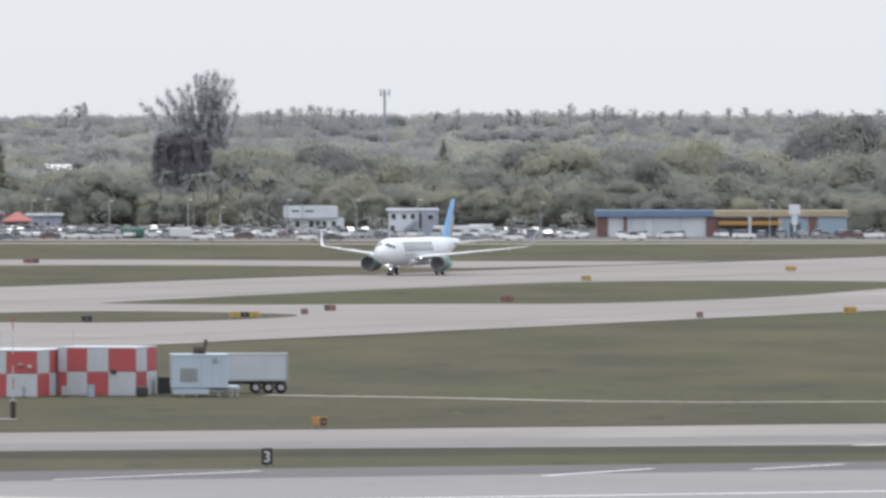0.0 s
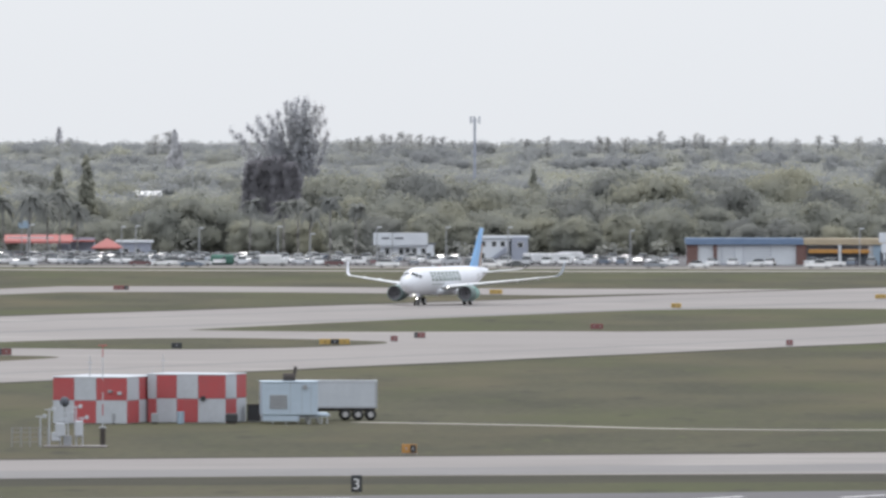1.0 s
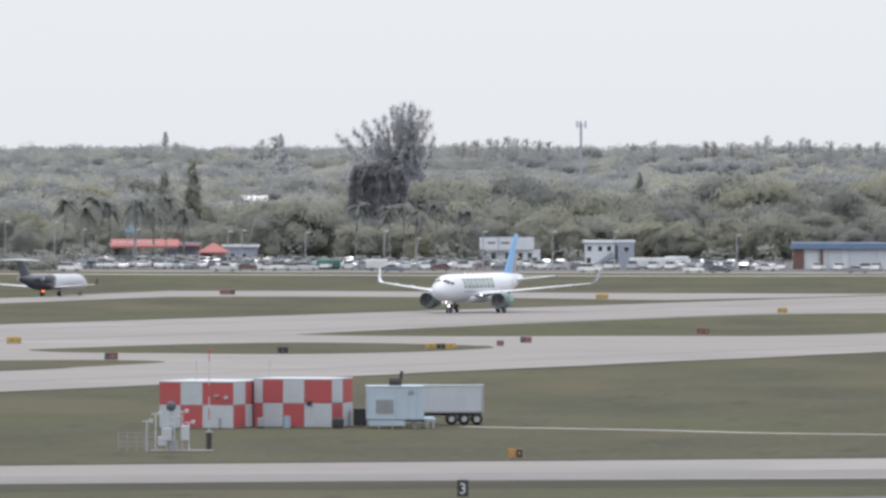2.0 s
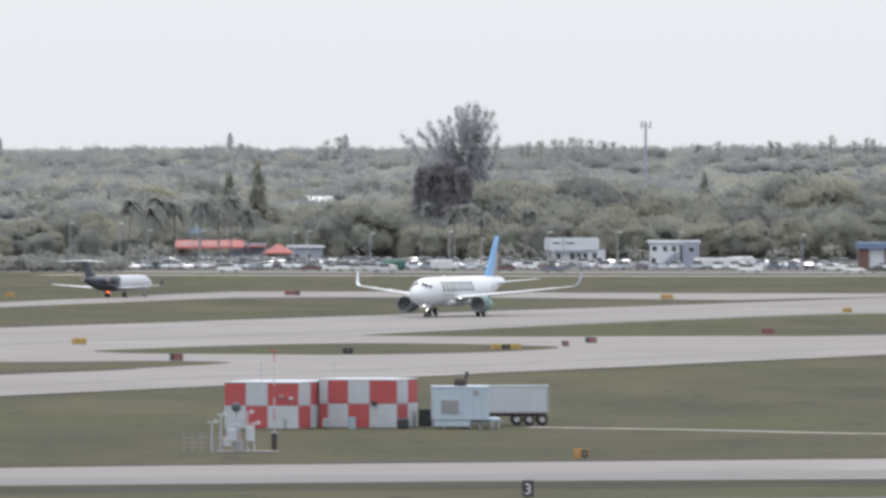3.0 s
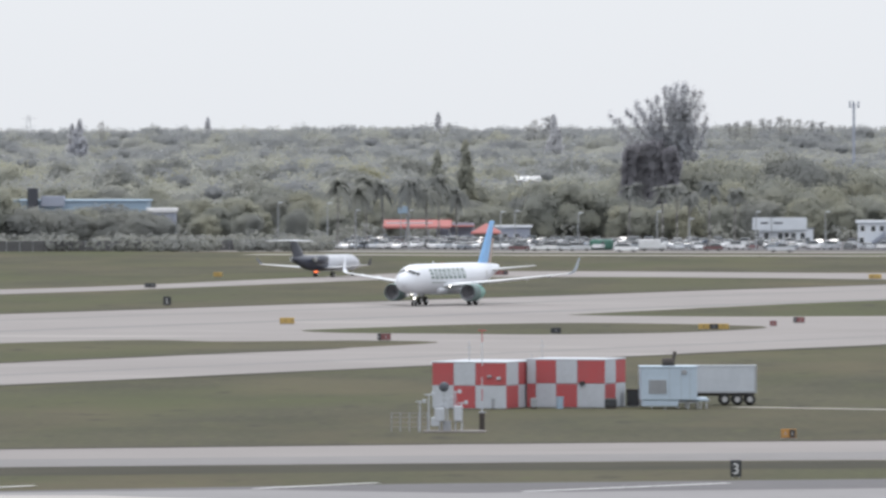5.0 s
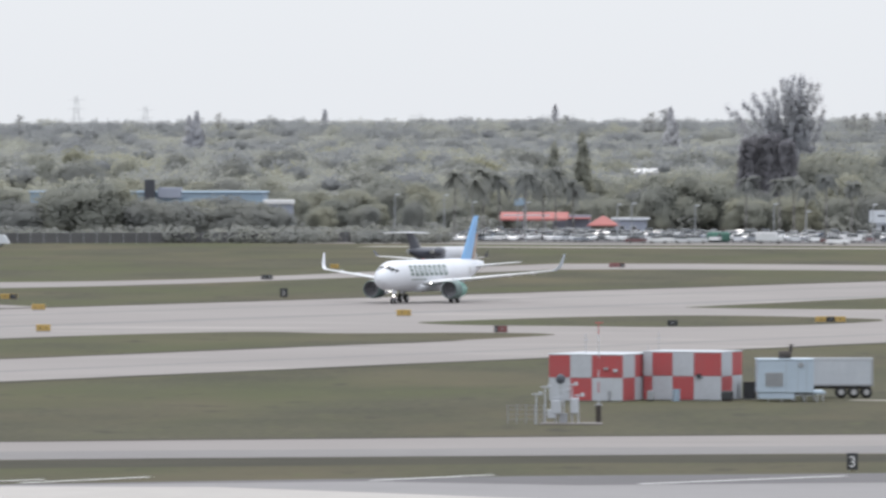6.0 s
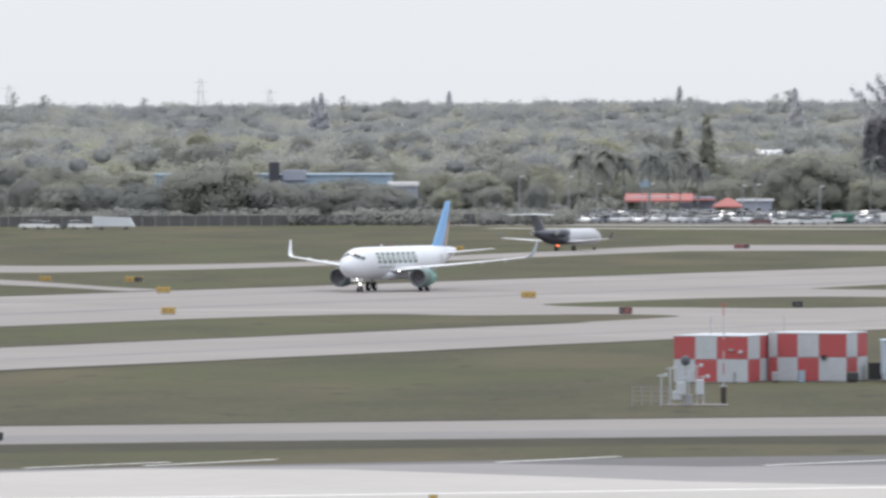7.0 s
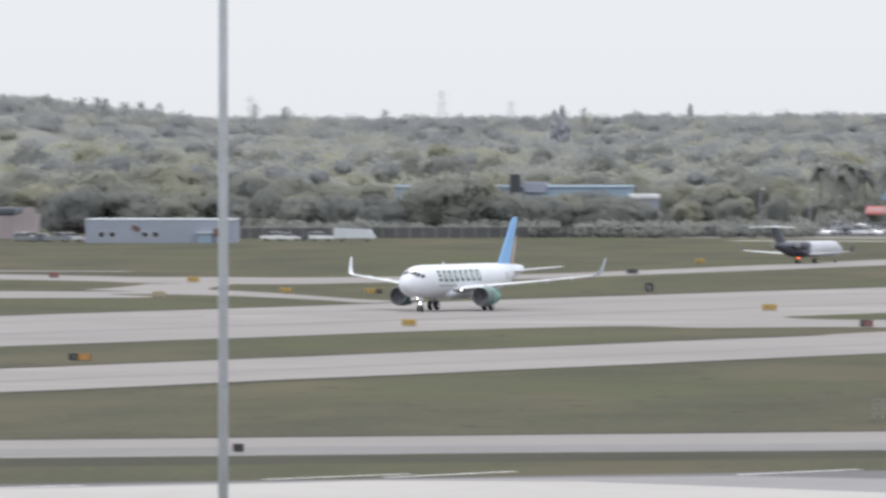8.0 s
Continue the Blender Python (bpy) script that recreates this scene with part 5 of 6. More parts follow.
def leaf_object(name, made, material, parent=None, label=""):
    """One mesh of leaf blades, shaded by the way that they face out of the crown."""
    verts, normals = made
    me = bpy.data.meshes.new(name)
    n = len(verts) // 4
    me.vertices.add(len(verts))
    me.vertices.foreach_set("co", verts.astype(np.float32).ravel())
    me.loops.add(4 * n)
    me.loops.foreach_set("vertex_index", np.arange(4 * n, dtype=np.int32))
    me.polygons.add(n)
    me.polygons.foreach_set("loop_start", np.arange(0, 4 * n, 4, dtype=np.int32))
    me.polygons.foreach_set("loop_total", np.full(n, 4, dtype=np.int32))
    me.update(calc_edges=True)
    me.polygons.foreach_set("use_smooth", np.ones(n, dtype=bool))
    me.normals_split_custom_set_from_vertices(normals.astype(np.float32))
    me.materials.append(M[material])
    ob = new(name, me)
    if parent:
        ob.parent = parent
    return tagged(ob, label)


def lobes(gen, n, spread, h0, h1, r0, r1):
    """Clumps of a crown: centre and radius."""
    out = []
    for k in range(n):
        ang, d = gen.uniform(0, 2 * math.pi), spread * math.sqrt(gen.uniform(0, 1))
        z = gen.uniform(h0, h1) * (1 - 0.25 * (d / spread) ** 2)
        out.append((d * math.cos(ang), d * math.sin(ang), z, gen.uniform(r0, r1)))
    return out


def clump_points(gen, clumps, per, flat=0.72, inner=0.78, outer=1.14):
    """Leaf places on the outside of the clumps, and the way out from each."""
    pts, out = [], []
    for x, y, z, r in clumps:
        d = gen.normal(size=(per, 3))
        d /= np.linalg.norm(d, axis=1)[:, None]
        rad = r * gen.uniform(inner, outer, (per, 1))
        pts.append(np.array([x, y, z]) + d * rad * np.array([1, 1, flat]))
        out.append(d + np.array([0, 0, 0.35]))
    return np.concatenate(pts), np.concatenate(out)


def cores(clumps, flat, nu=8, nv=5, share=0.9, middle=None, reach=(1, 1, 1)):
    """Dense inner foliage: a rough closed lump inside each clump, as loose four-sided pieces with their outward ways, from the clump or from the crown's middle."""
    quads, ways = [], []
    for x, y, z, r in clumps:
        c = np.array([x, y, z])
        g = np.array([[[math.sin(math.pi * v / nv) * math.cos(2 * math.pi * u / nu), math.sin(math.pi * v / nv) * math.sin(2 * math.pi * u / nu), math.cos(math.pi * v / nv)] for u in range(nu + 1)] for v in range(nv + 1)])
        p = c + g * r * share * np.array([1, 1, flat])
        q = np.stack([p[:-1, :-1], p[1:, :-1], p[1:, 1:], p[:-1, 1:]], 2).reshape(-1, 3)
        w = np.stack([g[:-1, :-1], g[1:, :-1], g[1:, 1:], g[:-1, 1:]], 2).reshape(-1, 3)
        quads.append(q)
        if middle is not None:
            w = 0.3 * w + 0.8 * (q - np.array(middle)) / np.array(reach)
        ways.append(0.62 * w + np.array([0, 0, 0.6]))
    w = np.concatenate(ways)
    return np.concatenate(quads), w / np.linalg.norm(w, axis=1)[:, None]


def joined(*made):
    return np.concatenate([m[0] for m in made]), np.concatenate([m[1] for m in made])


def limbs(parent, clumps, fork, r, material="bark"):
    bm = bmesh.new()
    rod(bm, (0, 0, 0), (0.1, 0, fork), r, r * 0.75, 8)
    for x, y, z, rr in clumps[:7]:
        rod(bm, (0.1, 0, fork * 0.92), (x * 0.8, y * 0.8, z), r * 0.45, r * 0.12, 6)
    return part("trunk", bm, material, parent, "brown tapering trunk with limbs", True)


def broad_tree(seed, material="leaf", h=12.0, spread=4.2, n=16, label="broad leafy tree with an uneven crown"):
    gen = np.random.default_rng(seed)
    a = thing("tree", Matrix.Identity(4), label, "tree", "trees behind the car park")
    cl = lobes(gen, n + 16, spread * 1.0, h * 0.36, h * 0.84, 1.7, 3.1)
    cl += [(x * 1.1, y * 1.1, z * 0.5, r) for x, y, z, r in cl[: n // 2]]
    limbs(a, cl, h * 0.33, 0.28)
    pts, out = clump_points(gen, cl, 300, 0.78, 0.68, 1.36)
    # light falls on the crown as a whole more than on each clump
    whole = (pts - np.array([0, 0, h * 0.5])) / np.array([spread, spread, h * 0.42])
    out = 0.35 * out + 0.85 * whole
    leaf_object("crown", joined(leaves(pts, gen.uniform(0.14, 0.42, len(pts)), gen, out, 0.6), cores(cl, 0.72, 8, 5, 0.72, (0, 0, h * 0.5), (spread, spread, h * 0.42))), material, a, "crown of small leaves")
    return a


def spire_tree(seed, material, h, spires, label, per=420, size=0.45):
    """A tree of upright feathery plumes: spires are (x, y, base, top, radius)."""
    gen = np.random.default_rng(seed)
    a = thing("tree", Matrix.Identity(4), label, "tree")
    bm = bmesh.new()
    rod(bm, (0, 0, 0), (0, 0, h * 0.4), 0.45, 0.3, 8)
    pts, out = [], []
    for x, y, z0, z1, r in spires:
        rod(bm, (x * 0.25, y * 0.25, h * 0.2), (x, y, z0), 0.22, 0.14, 6)
        rod(bm, (x, y, z0), (x * 1.04, y, z1), 0.14, 0.03, 6)
        n = int(per * (z1 - z0) / 8)
        s = gen.uniform(0, 1, n) ** 0.9
        # tufts along the plume
        tuft = np.floor(s * (z1 - z0) / 1.3 + gen.uniform(0, 0.4, n))
        wob = np.stack([np.sin(tuft * 2.4 + x), np.cos(tuft * 1.7 + y)], 1) * r * 0.45
        rr = r * (1 - s) ** 0.55 * gen.uniform(0.5, 1, n)
        ang = gen.uniform(0, 2 * math.pi, n)
        out.append(np.stack([np.cos(ang), np.sin(ang), np.full(n, 0.5)], 1))
        pts.append(np.stack([x + wob[:, 0] * (1 - s) + rr * np.cos(ang), y + wob[:, 1] * (1 - s) + rr * np.sin(ang), z0 + (z1 - z0) * s + rr * 0.6], 1))
    pts = np.concatenate(pts)
    part("trunk", bm, "bark", a, "dark trunk with upright limbs", True)
    leaf_object("crown", leaves(pts, gen.uniform(0.5, 1.1, len(pts)) * size, gen, np.concatenate(out), 0.45, 1.8), material, a, "feathery crown of fine needles")
    return a


def palm_tree(seed, h, size=1.0):
    gen = np.random.default_rng(seed)
    a = thing("palm_tree", Matrix.Identity(4), "tall palm with pale trunk and drooping fronds", "tree", "palms")
    bm = bmesh.new()
    bend = gen.uniform(-0.5, 0.5)
    pts = [Vector((bend * (k / 5) ** 2, 0, h * k / 5)) for k in range(6)]
    for p, q in zip(pts, pts[1:]):
        rod(bm, p, q, 0.2, 0.17, 7)
    part("trunk", bm, "palm_bark", a, "pale grey palm trunk", True)
    bm = bmesh.new()
    for k in range(46):
        ang, rise = gen.uniform(0, 2 * math.pi), gen.uniform(-0.35, 1.5)
        ln = gen.uniform(2.2, 4.2) * size
        prev = None
        for i in range(7):
            s = i / 6
            c = Vector((math.cos(ang), math.sin(ang), 0)) * ln * s + Vector((bend, 0, h + rise * ln * s - 1.15 * ln * s * s))
            side = Vector((-math.sin(ang), math.cos(ang), 0)) * 0.6 * (1 - s) ** 0.5 * (1 if i else 0.3)
            row = (bm.verts.new(c + side - Vector((0, 0, 0.22))), bm.verts.new(c), bm.verts.new(c - side - Vector((0, 0, 0.22))))
            if prev:
                bm.faces.new((prev[0], prev[1], row[1], row[0]))
                bm.faces.new((prev[1], prev[2], row[2], row[1]))
            prev = row
    part("crown", bm, "leaf_dark", a, "drooping green fronds")
    return a


kinds = [broad_tree(11), broad_tree(12, n=20, spread=5.0), broad_tree(13, "leaf_dark", n=18, spread=3.6), broad_tree(14, h=12, spread=5.4, n=22), broad_tree(15, "leaf_dark", spread=4.8, n=18),
         broad_tree(16, "leaf_olive", spread=4.6, n=18, label="broad yellowish-green tree in the woods")]


def plant(kind, x, y, h, wide=1.0, turn=None):
    """A copy of one of the tree kinds, h metres high."""
    s = h / 12.0
    return copy_thing(kinds[kind], pose(x, y, 0, 0, 0, rng.uniform(0, 360) if turn is None else turn) @ Matrix.Diagonal((s * wide, s * wide, s, 1)))


# heights of the near tree line along x: (x, height)
LINE = [(-330, 14), (-270, 13), (-215, 10), (-200, 13), (-170, 11), (-130, 12), (-95, 15), (-80, 14), (-66, 15), (-45, 18), (-20, 19), (-5, 16), (18, 20), (32, 20), (45, 15), (65, 17), (80, 16), (120, 18)]


def line_height(x):
    for a, b in zip(LINE, LINE[1:]):
        if a[0] <= x <= b[0]:
            return a[1] + (b[1] - a[1]) * (x - a[0]) / (b[0] - a[0])
    return 14


for y0, step, share in ((2475, 9.0, 0.55), (2515, 8.5, 0.72), (2560, 8.0, 0.9), (2610, 8.5, 0.96)):
    x = -345
    while x < 120:
        x += step * rng.uniform(0.7, 1.3)
        if -120 < x < -75 and y0 < 2500:
            continue
        if -345 < x < -225 and y0 == 2475:
            continue
        if -206 < x < -162 and y0 < 2500:
            continue
        h = line_height(x) * share * rng.uniform(0.82, 1.1)
        if -69 < x < -49 and y0 < 2600:
            h = min(h, 13.0)
        plant(rng.choice((0, 1, 3, 3, 0, 1, 2, 4)), x, y0 + rng.uniform(-14, 14), h, rng.uniform(0.85, 1.2))
# trees by the fence at the far end of the field
for u, y, h, w, k in ((-191.3, 2300, 14.4, 1.15, 1), (-195.0, 2304, 12.6, 1.1, 3), (-188.1, 2304, 12.4, 1.0, 3), (-178.5, 2300, 9.6, 1.5, 2), (-174.6, 2310, 8.8, 1.5, 4), (-171.3, 2320, 9.0, 1.5, 0), (-167.3, 2330, 9.8, 1.5, 4), (-161.3, 2310, 8.6, 1.5, 4), (-157.3, 2320, 8.6, 1.4, 2), (-184.5, 2310, 8.6, 1.4, 0),
                      (-153.7, 2310, 7.0, 1.1, 2), (-205.7, 2300, 9.0, 1.3, 4), (-215.9, 2310, 9.0, 1.3, 2), (-223.1, 2300, 8.5, 1.4, 4), (-230.1, 2300, 10.5, 0.8, 2), (-240.3, 2320, 9.0, 1.3, 4),
                      (-249.7, 2320, 9.5, 1.3, 0), (-260.2, 2320, 9.5, 1.3, 4), (-270.8, 2320, 11.0, 1.2, 2), (-275.5, 2330, 9.0, 1.3, 4), (-127.0, 2330, 9.0, 0.6, 2), (88.1, 2330, 9.3, 1.1, 1),
                      (-99.7, 2480, 9.0, 1.3, 1), (-80.0, 2470, 12.0, 0.95, 0), (-74.0, 2474, 13.5, 1.0, 3), (-66.2, 2480, 10.0, 1.3, 3),
                      (-45.7, 2545, 20.6, 0.75, 1), (-39.5, 2555, 18.5, 0.7, 0), (-27.9, 2550, 20.8, 0.7, 4), (-23.4, 2540, 18.8, 0.6, 2), (18.6, 2550, 19.6, 0.7, 4), (25.6, 2545, 21.0, 0.8, 1), (30.7, 2550, 18.6, 0.6, 3),
                      (45.9, 2540, 17.6, 0.65, 4), (58.6, 2600, 20.2, 0.7, 3), (54.1, 2600, 18.5, 0.65, 3), (66.9, 2545, 16.6, 0.75, 4), (82.1, 2540, 16.2, 0.8, 1), (93.5, 2540, 17.2, 0.85, 0), (-10.7, 2540, 16.0, 0.8, 0), (-0.5, 2545, 17.0, 0.8, 1)):
    plant(k, u, y, h, w)
for k, (u, h) in enumerate(((-119.5, 13.0), (-116.3, 11.5), (-114.3, 13.5), (-111.2, 12.0), (-106.3, 12.5), (-104.7, 13.0), (-101.3, 11.5), (-99.1, 13.5), (-95.7, 11.0),
                            (-49.5, 12.0), (-46.4, 11.0), (-42.3, 12.5), (-52.2, 11.5), (-59.5, 12.0), (-37.4, 11.0))):
    p = palm_tree(40 + k, h, 1.0 if u < -90 else 0.72)
    p.matrix_basis = pose(u, 2350 + 8 * (k % 5), 0, 0, 0, 40 * k)
for u, y, h, seed in ((-105.9, 2520, 19.6, 61), (-100.4, 2540, 21.8, 62), (-268.2, 4300, 28.0, 63), (-180.3, 4300, 30.0, 64), (-130.0, 4100, 29.0, 65), (-280.2, 3800, 27.2, 66), (-283.6, 3810, 25.6, 68), (-280.6, 3790, 24.0, 69), (0.1, 2700, 18.5, 67)):
    g2 = np.random.default_rng(seed)
    sp = [(g2.uniform(-1.5, 1.5) * h / 20, g2.uniform(-1.5, 1.5), h * g2.uniform(0.15, 0.3), h * g2.uniform(0.6, 0.85), h * 0.09) for _ in range(5)] + [(0, 0, h * 0.3, h, h * 0.11)]
    # trees past 3000 m get the needle colour that holds painted haze
    spire_tree(seed, "leaf" if y < 3000 else "leaf_wispy_hazed", h, sp, "slim upright conifer above the other trees", 380, 0.6).matrix_basis = pose(u, y, 0)
# thin ragged pines along the skyline, with haze put into their needle colour
def skyline_pine(seed):
    gen = np.random.default_rng(seed)
    a = thing("skyline_pine", Matrix.Identity(4), "thin ragged pine on the skyline, paled for haze", "tree", "skyline pines")
    bm = bmesh.new()
    rod(bm, (0, 0, 0), (0.3, 0, 27), 0.2, 0.03, 6)
    cl = []
    for k in range(34):
        z = 15 + 13 * (k / 33) ** 0.8
        w = 2.6 * (1 - (z - 15) / 14) ** 0.7 + 0.25
        x, y = gen.uniform(-w, w), gen.uniform(-w, w)
        rod(bm, (0.2, 0, z - 1.2), (x, y, z), 0.04, 0.015, 4)
        cl.append((x, y, z, gen.uniform(0.7, 1.1) * (0.3 + 0.22 * w)))
    part("trunk", bm, "bark", a, "slender trunk with thin limbs", True)
    # few leaves, so sky shows through and the pine looks hazed
    pts, out = clump_points(gen, cl, 17, 1.4, 0.1, 1.6)
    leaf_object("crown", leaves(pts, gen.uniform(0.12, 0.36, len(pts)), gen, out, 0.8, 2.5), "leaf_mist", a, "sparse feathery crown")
    return a


pines = [skyline_pine(s) for s in (81, 82, 83, 84)]
for u, h, w in ((-142.6, 28.0, 1.1), (-138.1, 29.2, 1.4), (-137.2, 28.6, 1.2), (-147.1, 25.8, 1.0), (-69.2, 26.6, 1.3), (-66.1, 27.2, 1.2), (-61.1, 27.6, 1.4), (-56.9, 28.4, 1.2),
                (-54.2, 28.0, 1.1), (-49.1, 29.0, 1.4), (-46.9, 28.4, 1.3), (-42.7, 28.2, 1.3), (-38.7, 27.6, 1.2), (-34.8, 27.2, 1.2), (-30.6, 26.0, 1.1), (5.8, 27.6, 1.0),
                (-3.0, 26.6, 1.3), (24.9, 27.4, 1.3), (28.0, 27.2, 1.2), (34.6, 27.2, 1.2), (37.9, 26.6, 1.1), (44.7, 27.4, 1.2), (48.6, 29.4, 1.1), (57.3, 27.4, 1.2),
                (61.7, 28.6, 1.1), (64.2, 28.2, 1.0), (72.2, 27.6, 1.1), (82.1, 26.6, 1.2), (89.5, 27.2, 1.0), (99.4, 26.8, 1.1), (108.8, 27.8, 1.2), (116.0, 28.0, 1.2),
                (123.9, 27.4, 1.1), (132.8, 27.0, 1.2), (143.2, 27.0, 1.1), (166.9, 27.4, 1.2), (-306.7, 26.4, 1.0), (-177.7, 26.8, 0.9), (-384.6, 25.6, 0.9), (-434.0, 28.0, 0.9),
                (-425.7, 26.6, 1.2), (-469.3, 28.2, 1.2), (-476.9, 28.6, 1.3), (-483.4, 28.6, 1.3), (-492.2, 29.8, 1.3), (-497.6, 30.4, 1.4), (-504.2, 30.4, 1.3), (-512.4, 31.4, 1.3), (-516.6, 30.6, 1.3), (-524.8, 30.2, 1.4), (-534.1, 32.0, 1.2)):
    h -= 1.0 if u > -250 else 0.0
    s = h / 28.0
    copy_thing(rng.choice(pines), pose(u, 4300 + rng.uniform(-30, 30), 0, 0, 0, rng.uniform(0, 360)) @ Matrix.Diagonal((w * 1.45, w * 1.45, s, 1)))
for pattern in pines:
    for ob in (*pattern.children_recursive, pattern):
        bpy.data.objects.remove(ob)
# the tall feathery tree on the skyline, and the dark clump before it
def tall_casuarina():
    """Ragged tufts along branches that sweep up and out to uneven tips."""
    gen = np.random.default_rng(70)
    a = thing("tree", pose(-63.3, 3000, 0), "very tall feathery casuarina on the skyline", "tree")
    tips = [(-16.5, 28.2), (-14.5, 27.0), (-12.3, 29.2), (-10, 31.6), (-8.5, 30.2), (-6.6, 32.5), (-4.6, 33.2), (-2.6, 35.7), (-1, 35.2), (0.6, 36.6), (2.2, 35.9), (3.8, 36.2), (5.5, 34.8), (7, 34.0), (7.6, 31), (8.6, 27.4), (9.2, 25.2)]
    bm = bmesh.new()
    rod(bm, (0, 0, 0), (0, 0, 20), 0.6, 0.35, 8)
    clumps = []
    for k in range(75):
        if k < len(tips):
            tx, tz = tips[k]
        else:
            tx, tz = tips[int(gen.integers(len(tips)))]
            tx, tz = tx * gen.uniform(0.3, 0.95), tz * gen.uniform(0.55, 0.9)
        ty = gen.uniform(-4, 4)
        bx, bz = tx * 0.35, max(5.0, tz - gen.uniform(9, 15))
        rod(bm, (bx, ty * 0.3, bz), (tx, ty, tz - 0.6), 0.08, 0.03, 5)
        for s in np.linspace(0.25, 1.0, 8):
            clumps.append((bx + (tx - bx) * s ** 1.2 + gen.uniform(-0.5, 0.5), ty * (0.3 + 0.7 * s) + gen.uniform(-0.5, 0.5), bz + (tz - bz) * s - 0.5 + gen.uniform(-0.4, 0.4), (1.5 - 0.85 * s) * gen.uniform(0.75, 1.2)))
    part("trunk", bm, "bark", a, "dark trunk with upswept branches", True)
    pts, out = clump_points(gen, clumps, 95, 1.5, 0.1, 1.75)
    leaf_object("crown", joined(leaves(pts, gen.uniform(0.12, 0.34, len(pts)), gen, out, 0.8, 3.0), cores([c for c in clumps if c[2] < 29], 1.5, 5, 4, 0.55)), "leaf_wispy_hazed", a, "ragged feathery crown, paled bluish for haze")


tall_casuarina()
def dark_clump():
    """Dense upright dark trees grown together, with a ragged top."""
    gen = np.random.default_rng(72)
    a = thing("tree", pose(-58.5, 2530, 0), "dense dark clump of upright conifers", "tree")
    bm = bmesh.new()
    cl = []
    for k in range(26):
        x = -6.2 + 12.4 * (k + gen.uniform(0.2, 0.8)) / 26
        top = 21.6 - 0.06 * x * x + gen.uniform(-2.6, 0.4)
        y = gen.uniform(-2.5, 2.5)
        rod(bm, (x, y, 0), (x, y, top - 1), 0.16, 0.05, 6)
        for s in np.linspace(0.12, 1.0, 13):
            cl.append((x + gen.uniform(-0.4, 0.4), y + gen.uniform(-0.4, 0.4), top * s - 0.5, (1.35 - 0.75 * s ** 2) * gen.uniform(0.8, 1.15)))
    part("trunk", bm, "bark", a, "dark trunks hidden in the foliage", True)
    pts, out = clump_points(gen, cl, 120, 1.5, 0.6, 1.6)
    leaf_object("crown", joined(leaves(pts, gen.uniform(0.12, 0.34, len(pts)), gen, out, 0.7, 2.5), cores(cl, 1.5, 7, 5, 0.85, (0, 0, 9), (6.5, 3, 13))), "leaf_deep", a, "dark dense needle foliage")


dark_clump()
for dx, hh, w in ((-8.5, 21.5, 0.55), (-3.5, 25.0, 0.8), (3.0, 27.0, 0.9), (9.0, 26.0, 0.85), (14.0, 22.0, 0.8)):
    plant(4, 97.8 + dx, 2850 + rng.uniform(-6, 6), hh, w * 0.75)


# taller trees standing out of the woods behind, thinning with distance
for k in range(110):
    y = rng.uniform(2660, 3250)
    x = rng.uniform(-0.124, 0.042) * y
    drop = rng.uniform(62, 112) if y < 2900 else rng.uniform(48, 84)
    plant(rng.choice((0, 1, 2, 2, 4, 4, 5, 5)), x, y, 25.52 - drop / 20000 * y, rng.uniform(0.6, 1.05))


for pattern in kinds:
    for ob in (*pattern.children_recursive, pattern):
        bpy.data.objects.remove(ob)


def canopy(x, y):
    """Mean height of the woods at a place."""
    wave = noise.noise((x * 0.011, y * 0.006, 0.0)) + 0.7 * noise.noise((x * 0.04, y * 0.013, 3.0))
    rise = min(1.0, max(0.0, (y - 3000) / 500))
    far = min(1.0, max(0.0, (y - 4050) / 250))
    hill = min(1.0, max(0.0, (-x / y - 0.1) / 0.02)) if y > 3900 else 0.0
    ridge = 1.5 * far * min(1.0, max(0.0, (x / y + 0.08) / 0.03))
    return 10.6 + 2.6 * rise + ridge + 8.2 * far + 8.0 * hill * hill + (3.0 - 1.2 * far) * wave


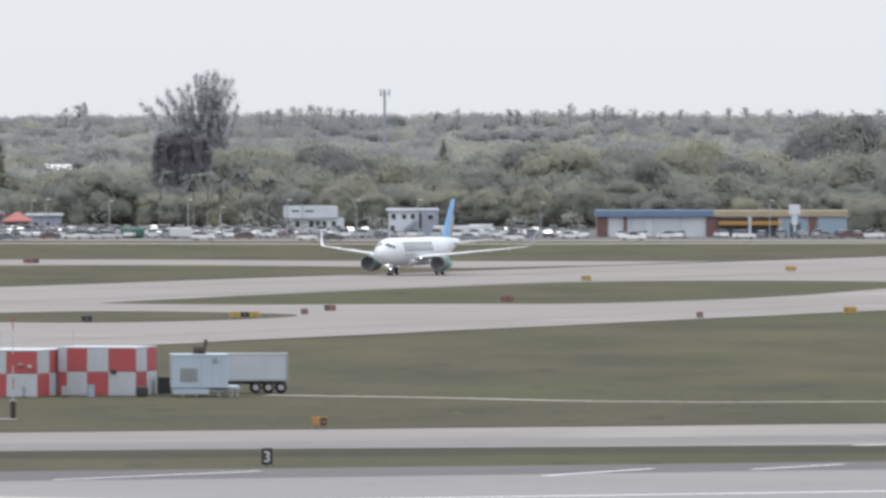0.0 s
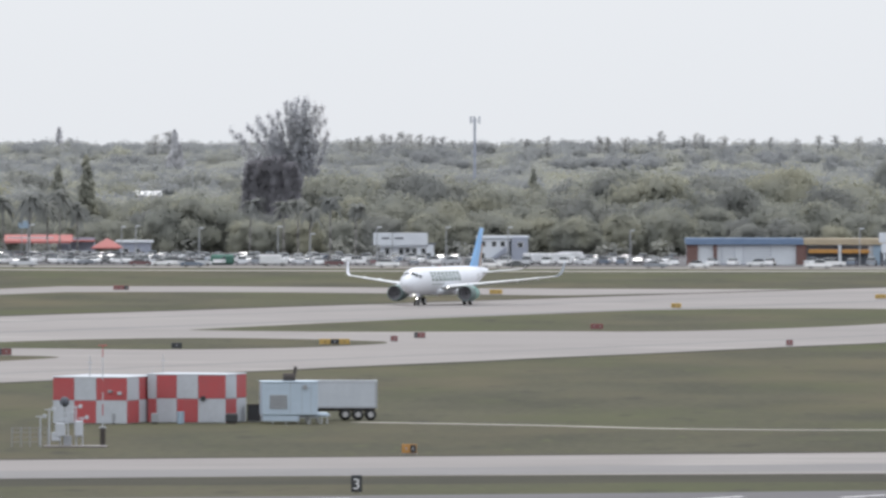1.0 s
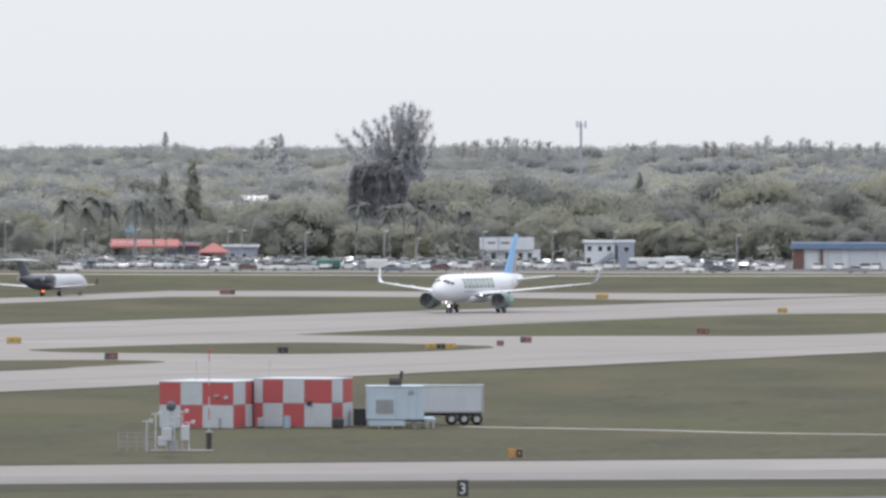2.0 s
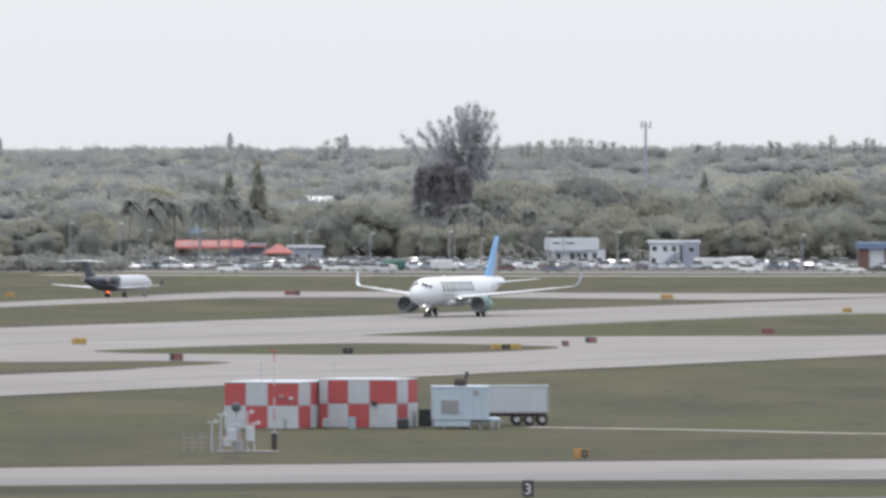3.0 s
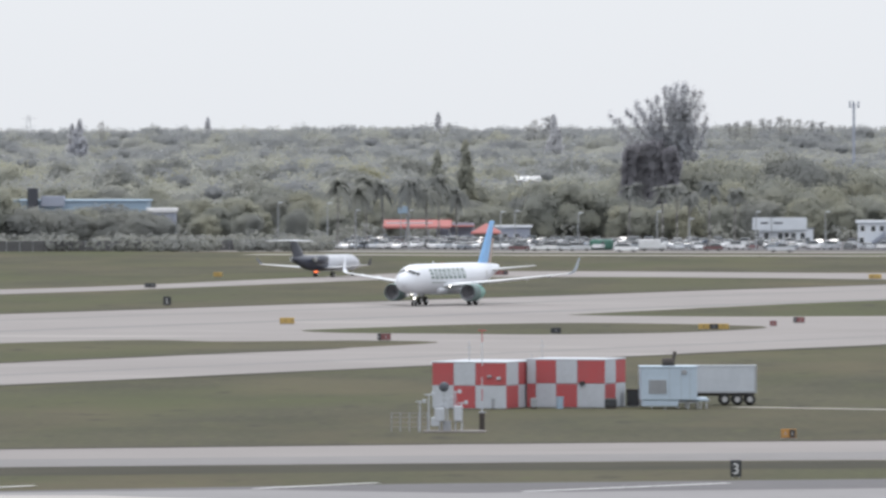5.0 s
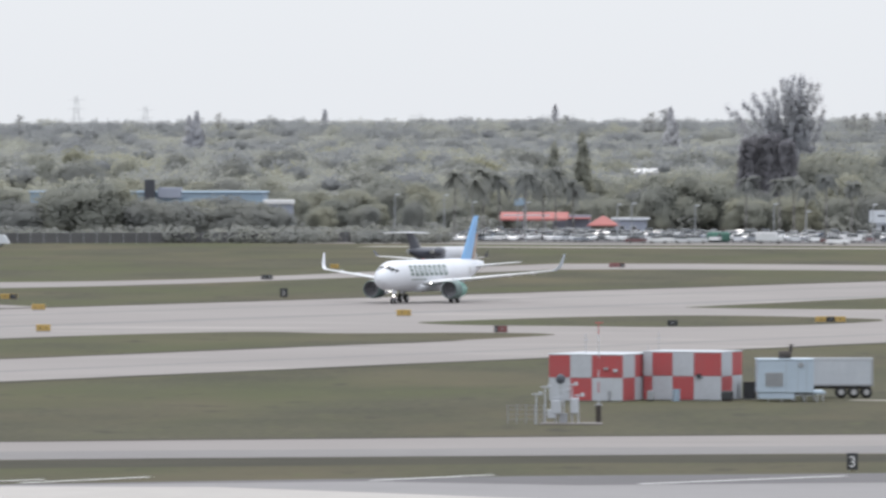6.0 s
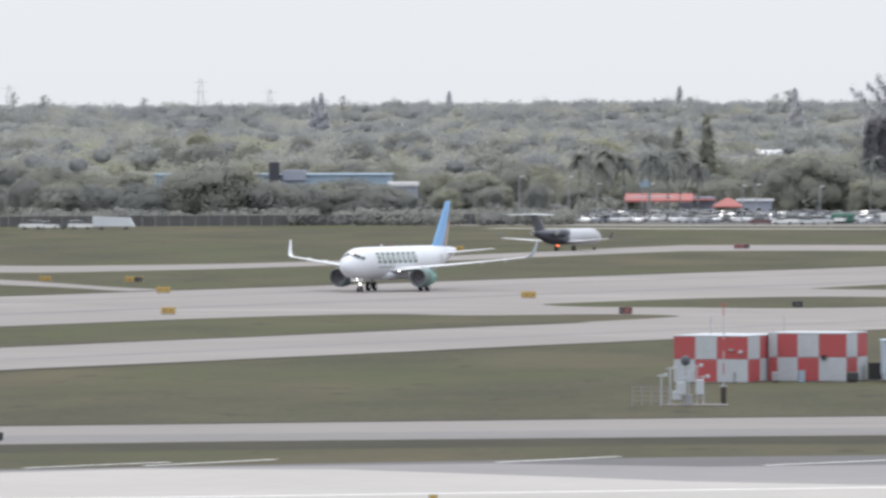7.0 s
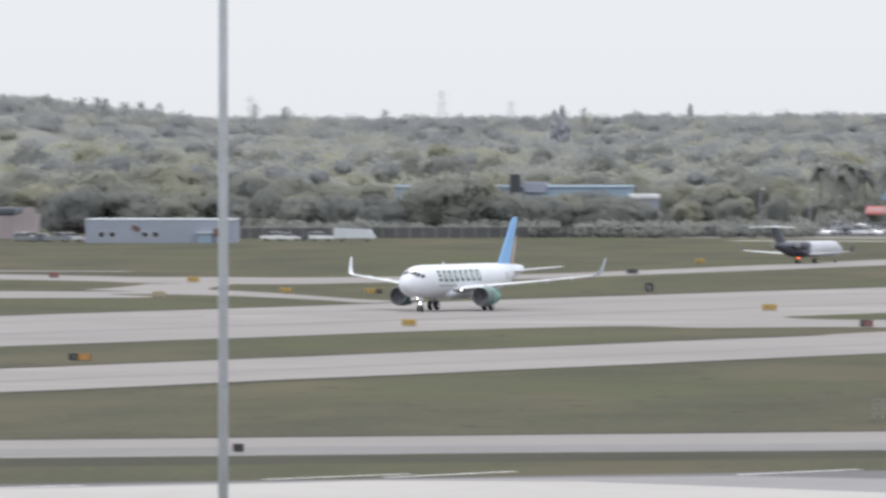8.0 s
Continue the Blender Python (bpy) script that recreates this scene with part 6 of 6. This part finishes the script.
def far_woods():
    """The woods behind, one stretch of canopy out to the skyline: crowns over dense undergrowth."""
    gen = np.random.default_rng(5)
    # three tones of crowns: hazed grey-green, yellowish, and dark taller ones blued for haze
    tones = [([], [], [], []) for _ in range(3)]
    y = 2650.0
    while y < 4760:
        left, right = y * math.tan(-2560 / 20000), y * math.tan(880 / 20000)
        for x in np.arange(left, right, 6.0 if y < 3600 else 7.0):
            xx, yy = x + gen.uniform(-4, 4), y + gen.uniform(-28, 28)
            h = canopy(xx, yy) + gen.uniform(-1.0, 1.1)
            r = gen.uniform(3.2, 7.0)
            pick = gen.uniform() + 0.5 * noise.noise((xx * 0.02, yy * 0.004, 5.0))
            # past 3900 m most crowns take the bluish haze tone
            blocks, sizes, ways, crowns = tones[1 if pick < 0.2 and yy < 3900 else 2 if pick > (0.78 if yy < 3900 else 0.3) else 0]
            if pick > 0.78:
                h, r = h + gen.uniform(0.3, 2.6) * (1.0 if yy < 4100 else 0.35), r * gen.uniform(0.6, 0.9)
            n = int(15.0 * r * r)
            d = gen.normal(size=(n, 3))
            d /= np.linalg.norm(d, axis=1)[:, None]
            d[:, 2] = np.where(d[:, 2] < -0.15, -d[:, 2], d[:, 2])
            d = d[(d[:, 1] < 0.55) | (d[:, 2] > 0.3)]
            n = len(d)
            lump = 1 + 0.2 * np.sin(d[:, :1] * 6 + x) * np.cos(d[:, 2:] * 5 + y) + 0.1 * np.sin(d[:, :1] * 13 + y)
            blocks.append(np.array([xx, yy, h - r * 0.66]) + d * r * lump * np.array([1, 1, 0.66]) * gen.uniform(0.78, 1.3, (n, 1)))
            ways.append(d + np.array([0, 0, 0.4]))
            sizes.append(gen.uniform(0.22, 0.62, n))
            crowns.append((xx, yy, h - r * 0.66, r))
        y += 62 if y < 4200 else 50
    # undergrowth between the crowns
    under, up = [], []
    y = 2640.0
    while y < 4780:
        left, right = y * math.tan(-2600 / 20000), y * math.tan(920 / 20000)
        xs = np.arange(left, right, 9.0)
        near = [(x, y, canopy(x, y) - 3.0 + 1.6 * noise.noise((x * 0.09, y * 0.05, 8.0))) for x in xs]
        back = [(x, y + 30, canopy(x, y + 30) - 3.0 + 1.6 * noise.noise((x * 0.09, (y + 30) * 0.05, 8.0))) for x in xs]
        for i in range(len(xs) - 1):
            under += [near[i], near[i + 1], back[i + 1], back[i]]
        y += 30.0
    under = np.array(under)
    up = np.tile(np.array([[0.0, 0.0, 1.0]]), (len(under), 1))
    for (blocks, sizes, ways, crowns), name, material, label in zip(tones, ("far_woods", "yellowish_woods", "dark_woods"), ("leaf_hazed", "leaf_straw", "leaf_haze_blue"),
                                                                    ("grey-green woods reaching to the skyline, haze painted in", "yellowish-green crowns among the far woods", "taller dark crowns among the far woods, tinted bluish for haze")):
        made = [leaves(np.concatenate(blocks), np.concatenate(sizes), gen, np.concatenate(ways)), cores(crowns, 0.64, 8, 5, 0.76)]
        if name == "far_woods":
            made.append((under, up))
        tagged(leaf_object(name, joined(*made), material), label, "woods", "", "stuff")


far_woods()


def shrubs():
    """Low scrub at the edge of the woods."""
    gen = np.random.default_rng(9)
    pts, out = [], []
    for k in range(640):
        x = gen.uniform(-345, 115)
        y = gen.uniform(2445, 2640)
        h = gen.uniform(2.0, 4.5)
        if k > 420:  # rough growth behind the perimeter fence
            x, y, h = gen.uniform(-232, -118), gen.uniform(2262, 2300), gen.uniform(1.6, 3.8)
        d = gen.normal(size=(60, 3))
        d /= np.linalg.norm(d, axis=1)[:, None]
        pts.append(np.array([x, y, h * 0.5]) + d * np.array([h * 0.8, h * 0.8, h * 0.5]) * gen.uniform(0.75, 1, (60, 1)))
        out.append(d + np.array([0, 0, 0.35]))
    pts = np.concatenate(pts)
    pts[:, 2] = np.maximum(pts[:, 2], 0.2)
    tagged(leaf_object("scrub", leaves(pts, gen.uniform(0.3, 0.7, len(pts)), gen, np.concatenate(out)), "leaf_dark", None), "low green scrub under the trees", "shrubs", "", "stuff")


shrubs()


# ---- movement ----
def motions():
    """The airliner gathers speed along the far runway, and cars drive along the road; all else stands still."""
    heading = radians(250.86)
    rows = []
    for k in range(17):
        t = k * 0.5
        s = 0.09 + 27.546 * t + 1.572 * t**2 + 0.12687 * t**3 - 0.008446 * t**4
        rows.append((t, pose(-8.19 + s * math.cos(heading), 1760.83 + s * math.sin(heading), 0.014, 0, 0, 250.86)))
    walk(plane, rows)
    for car, x in traffic:
        walk(car, [(t, pose(x + 19.0 * t, 2250 - 0.12 * (x + 19.0 * t), 0.014, 0, 0, -7)) for t in range(9)])


motions()
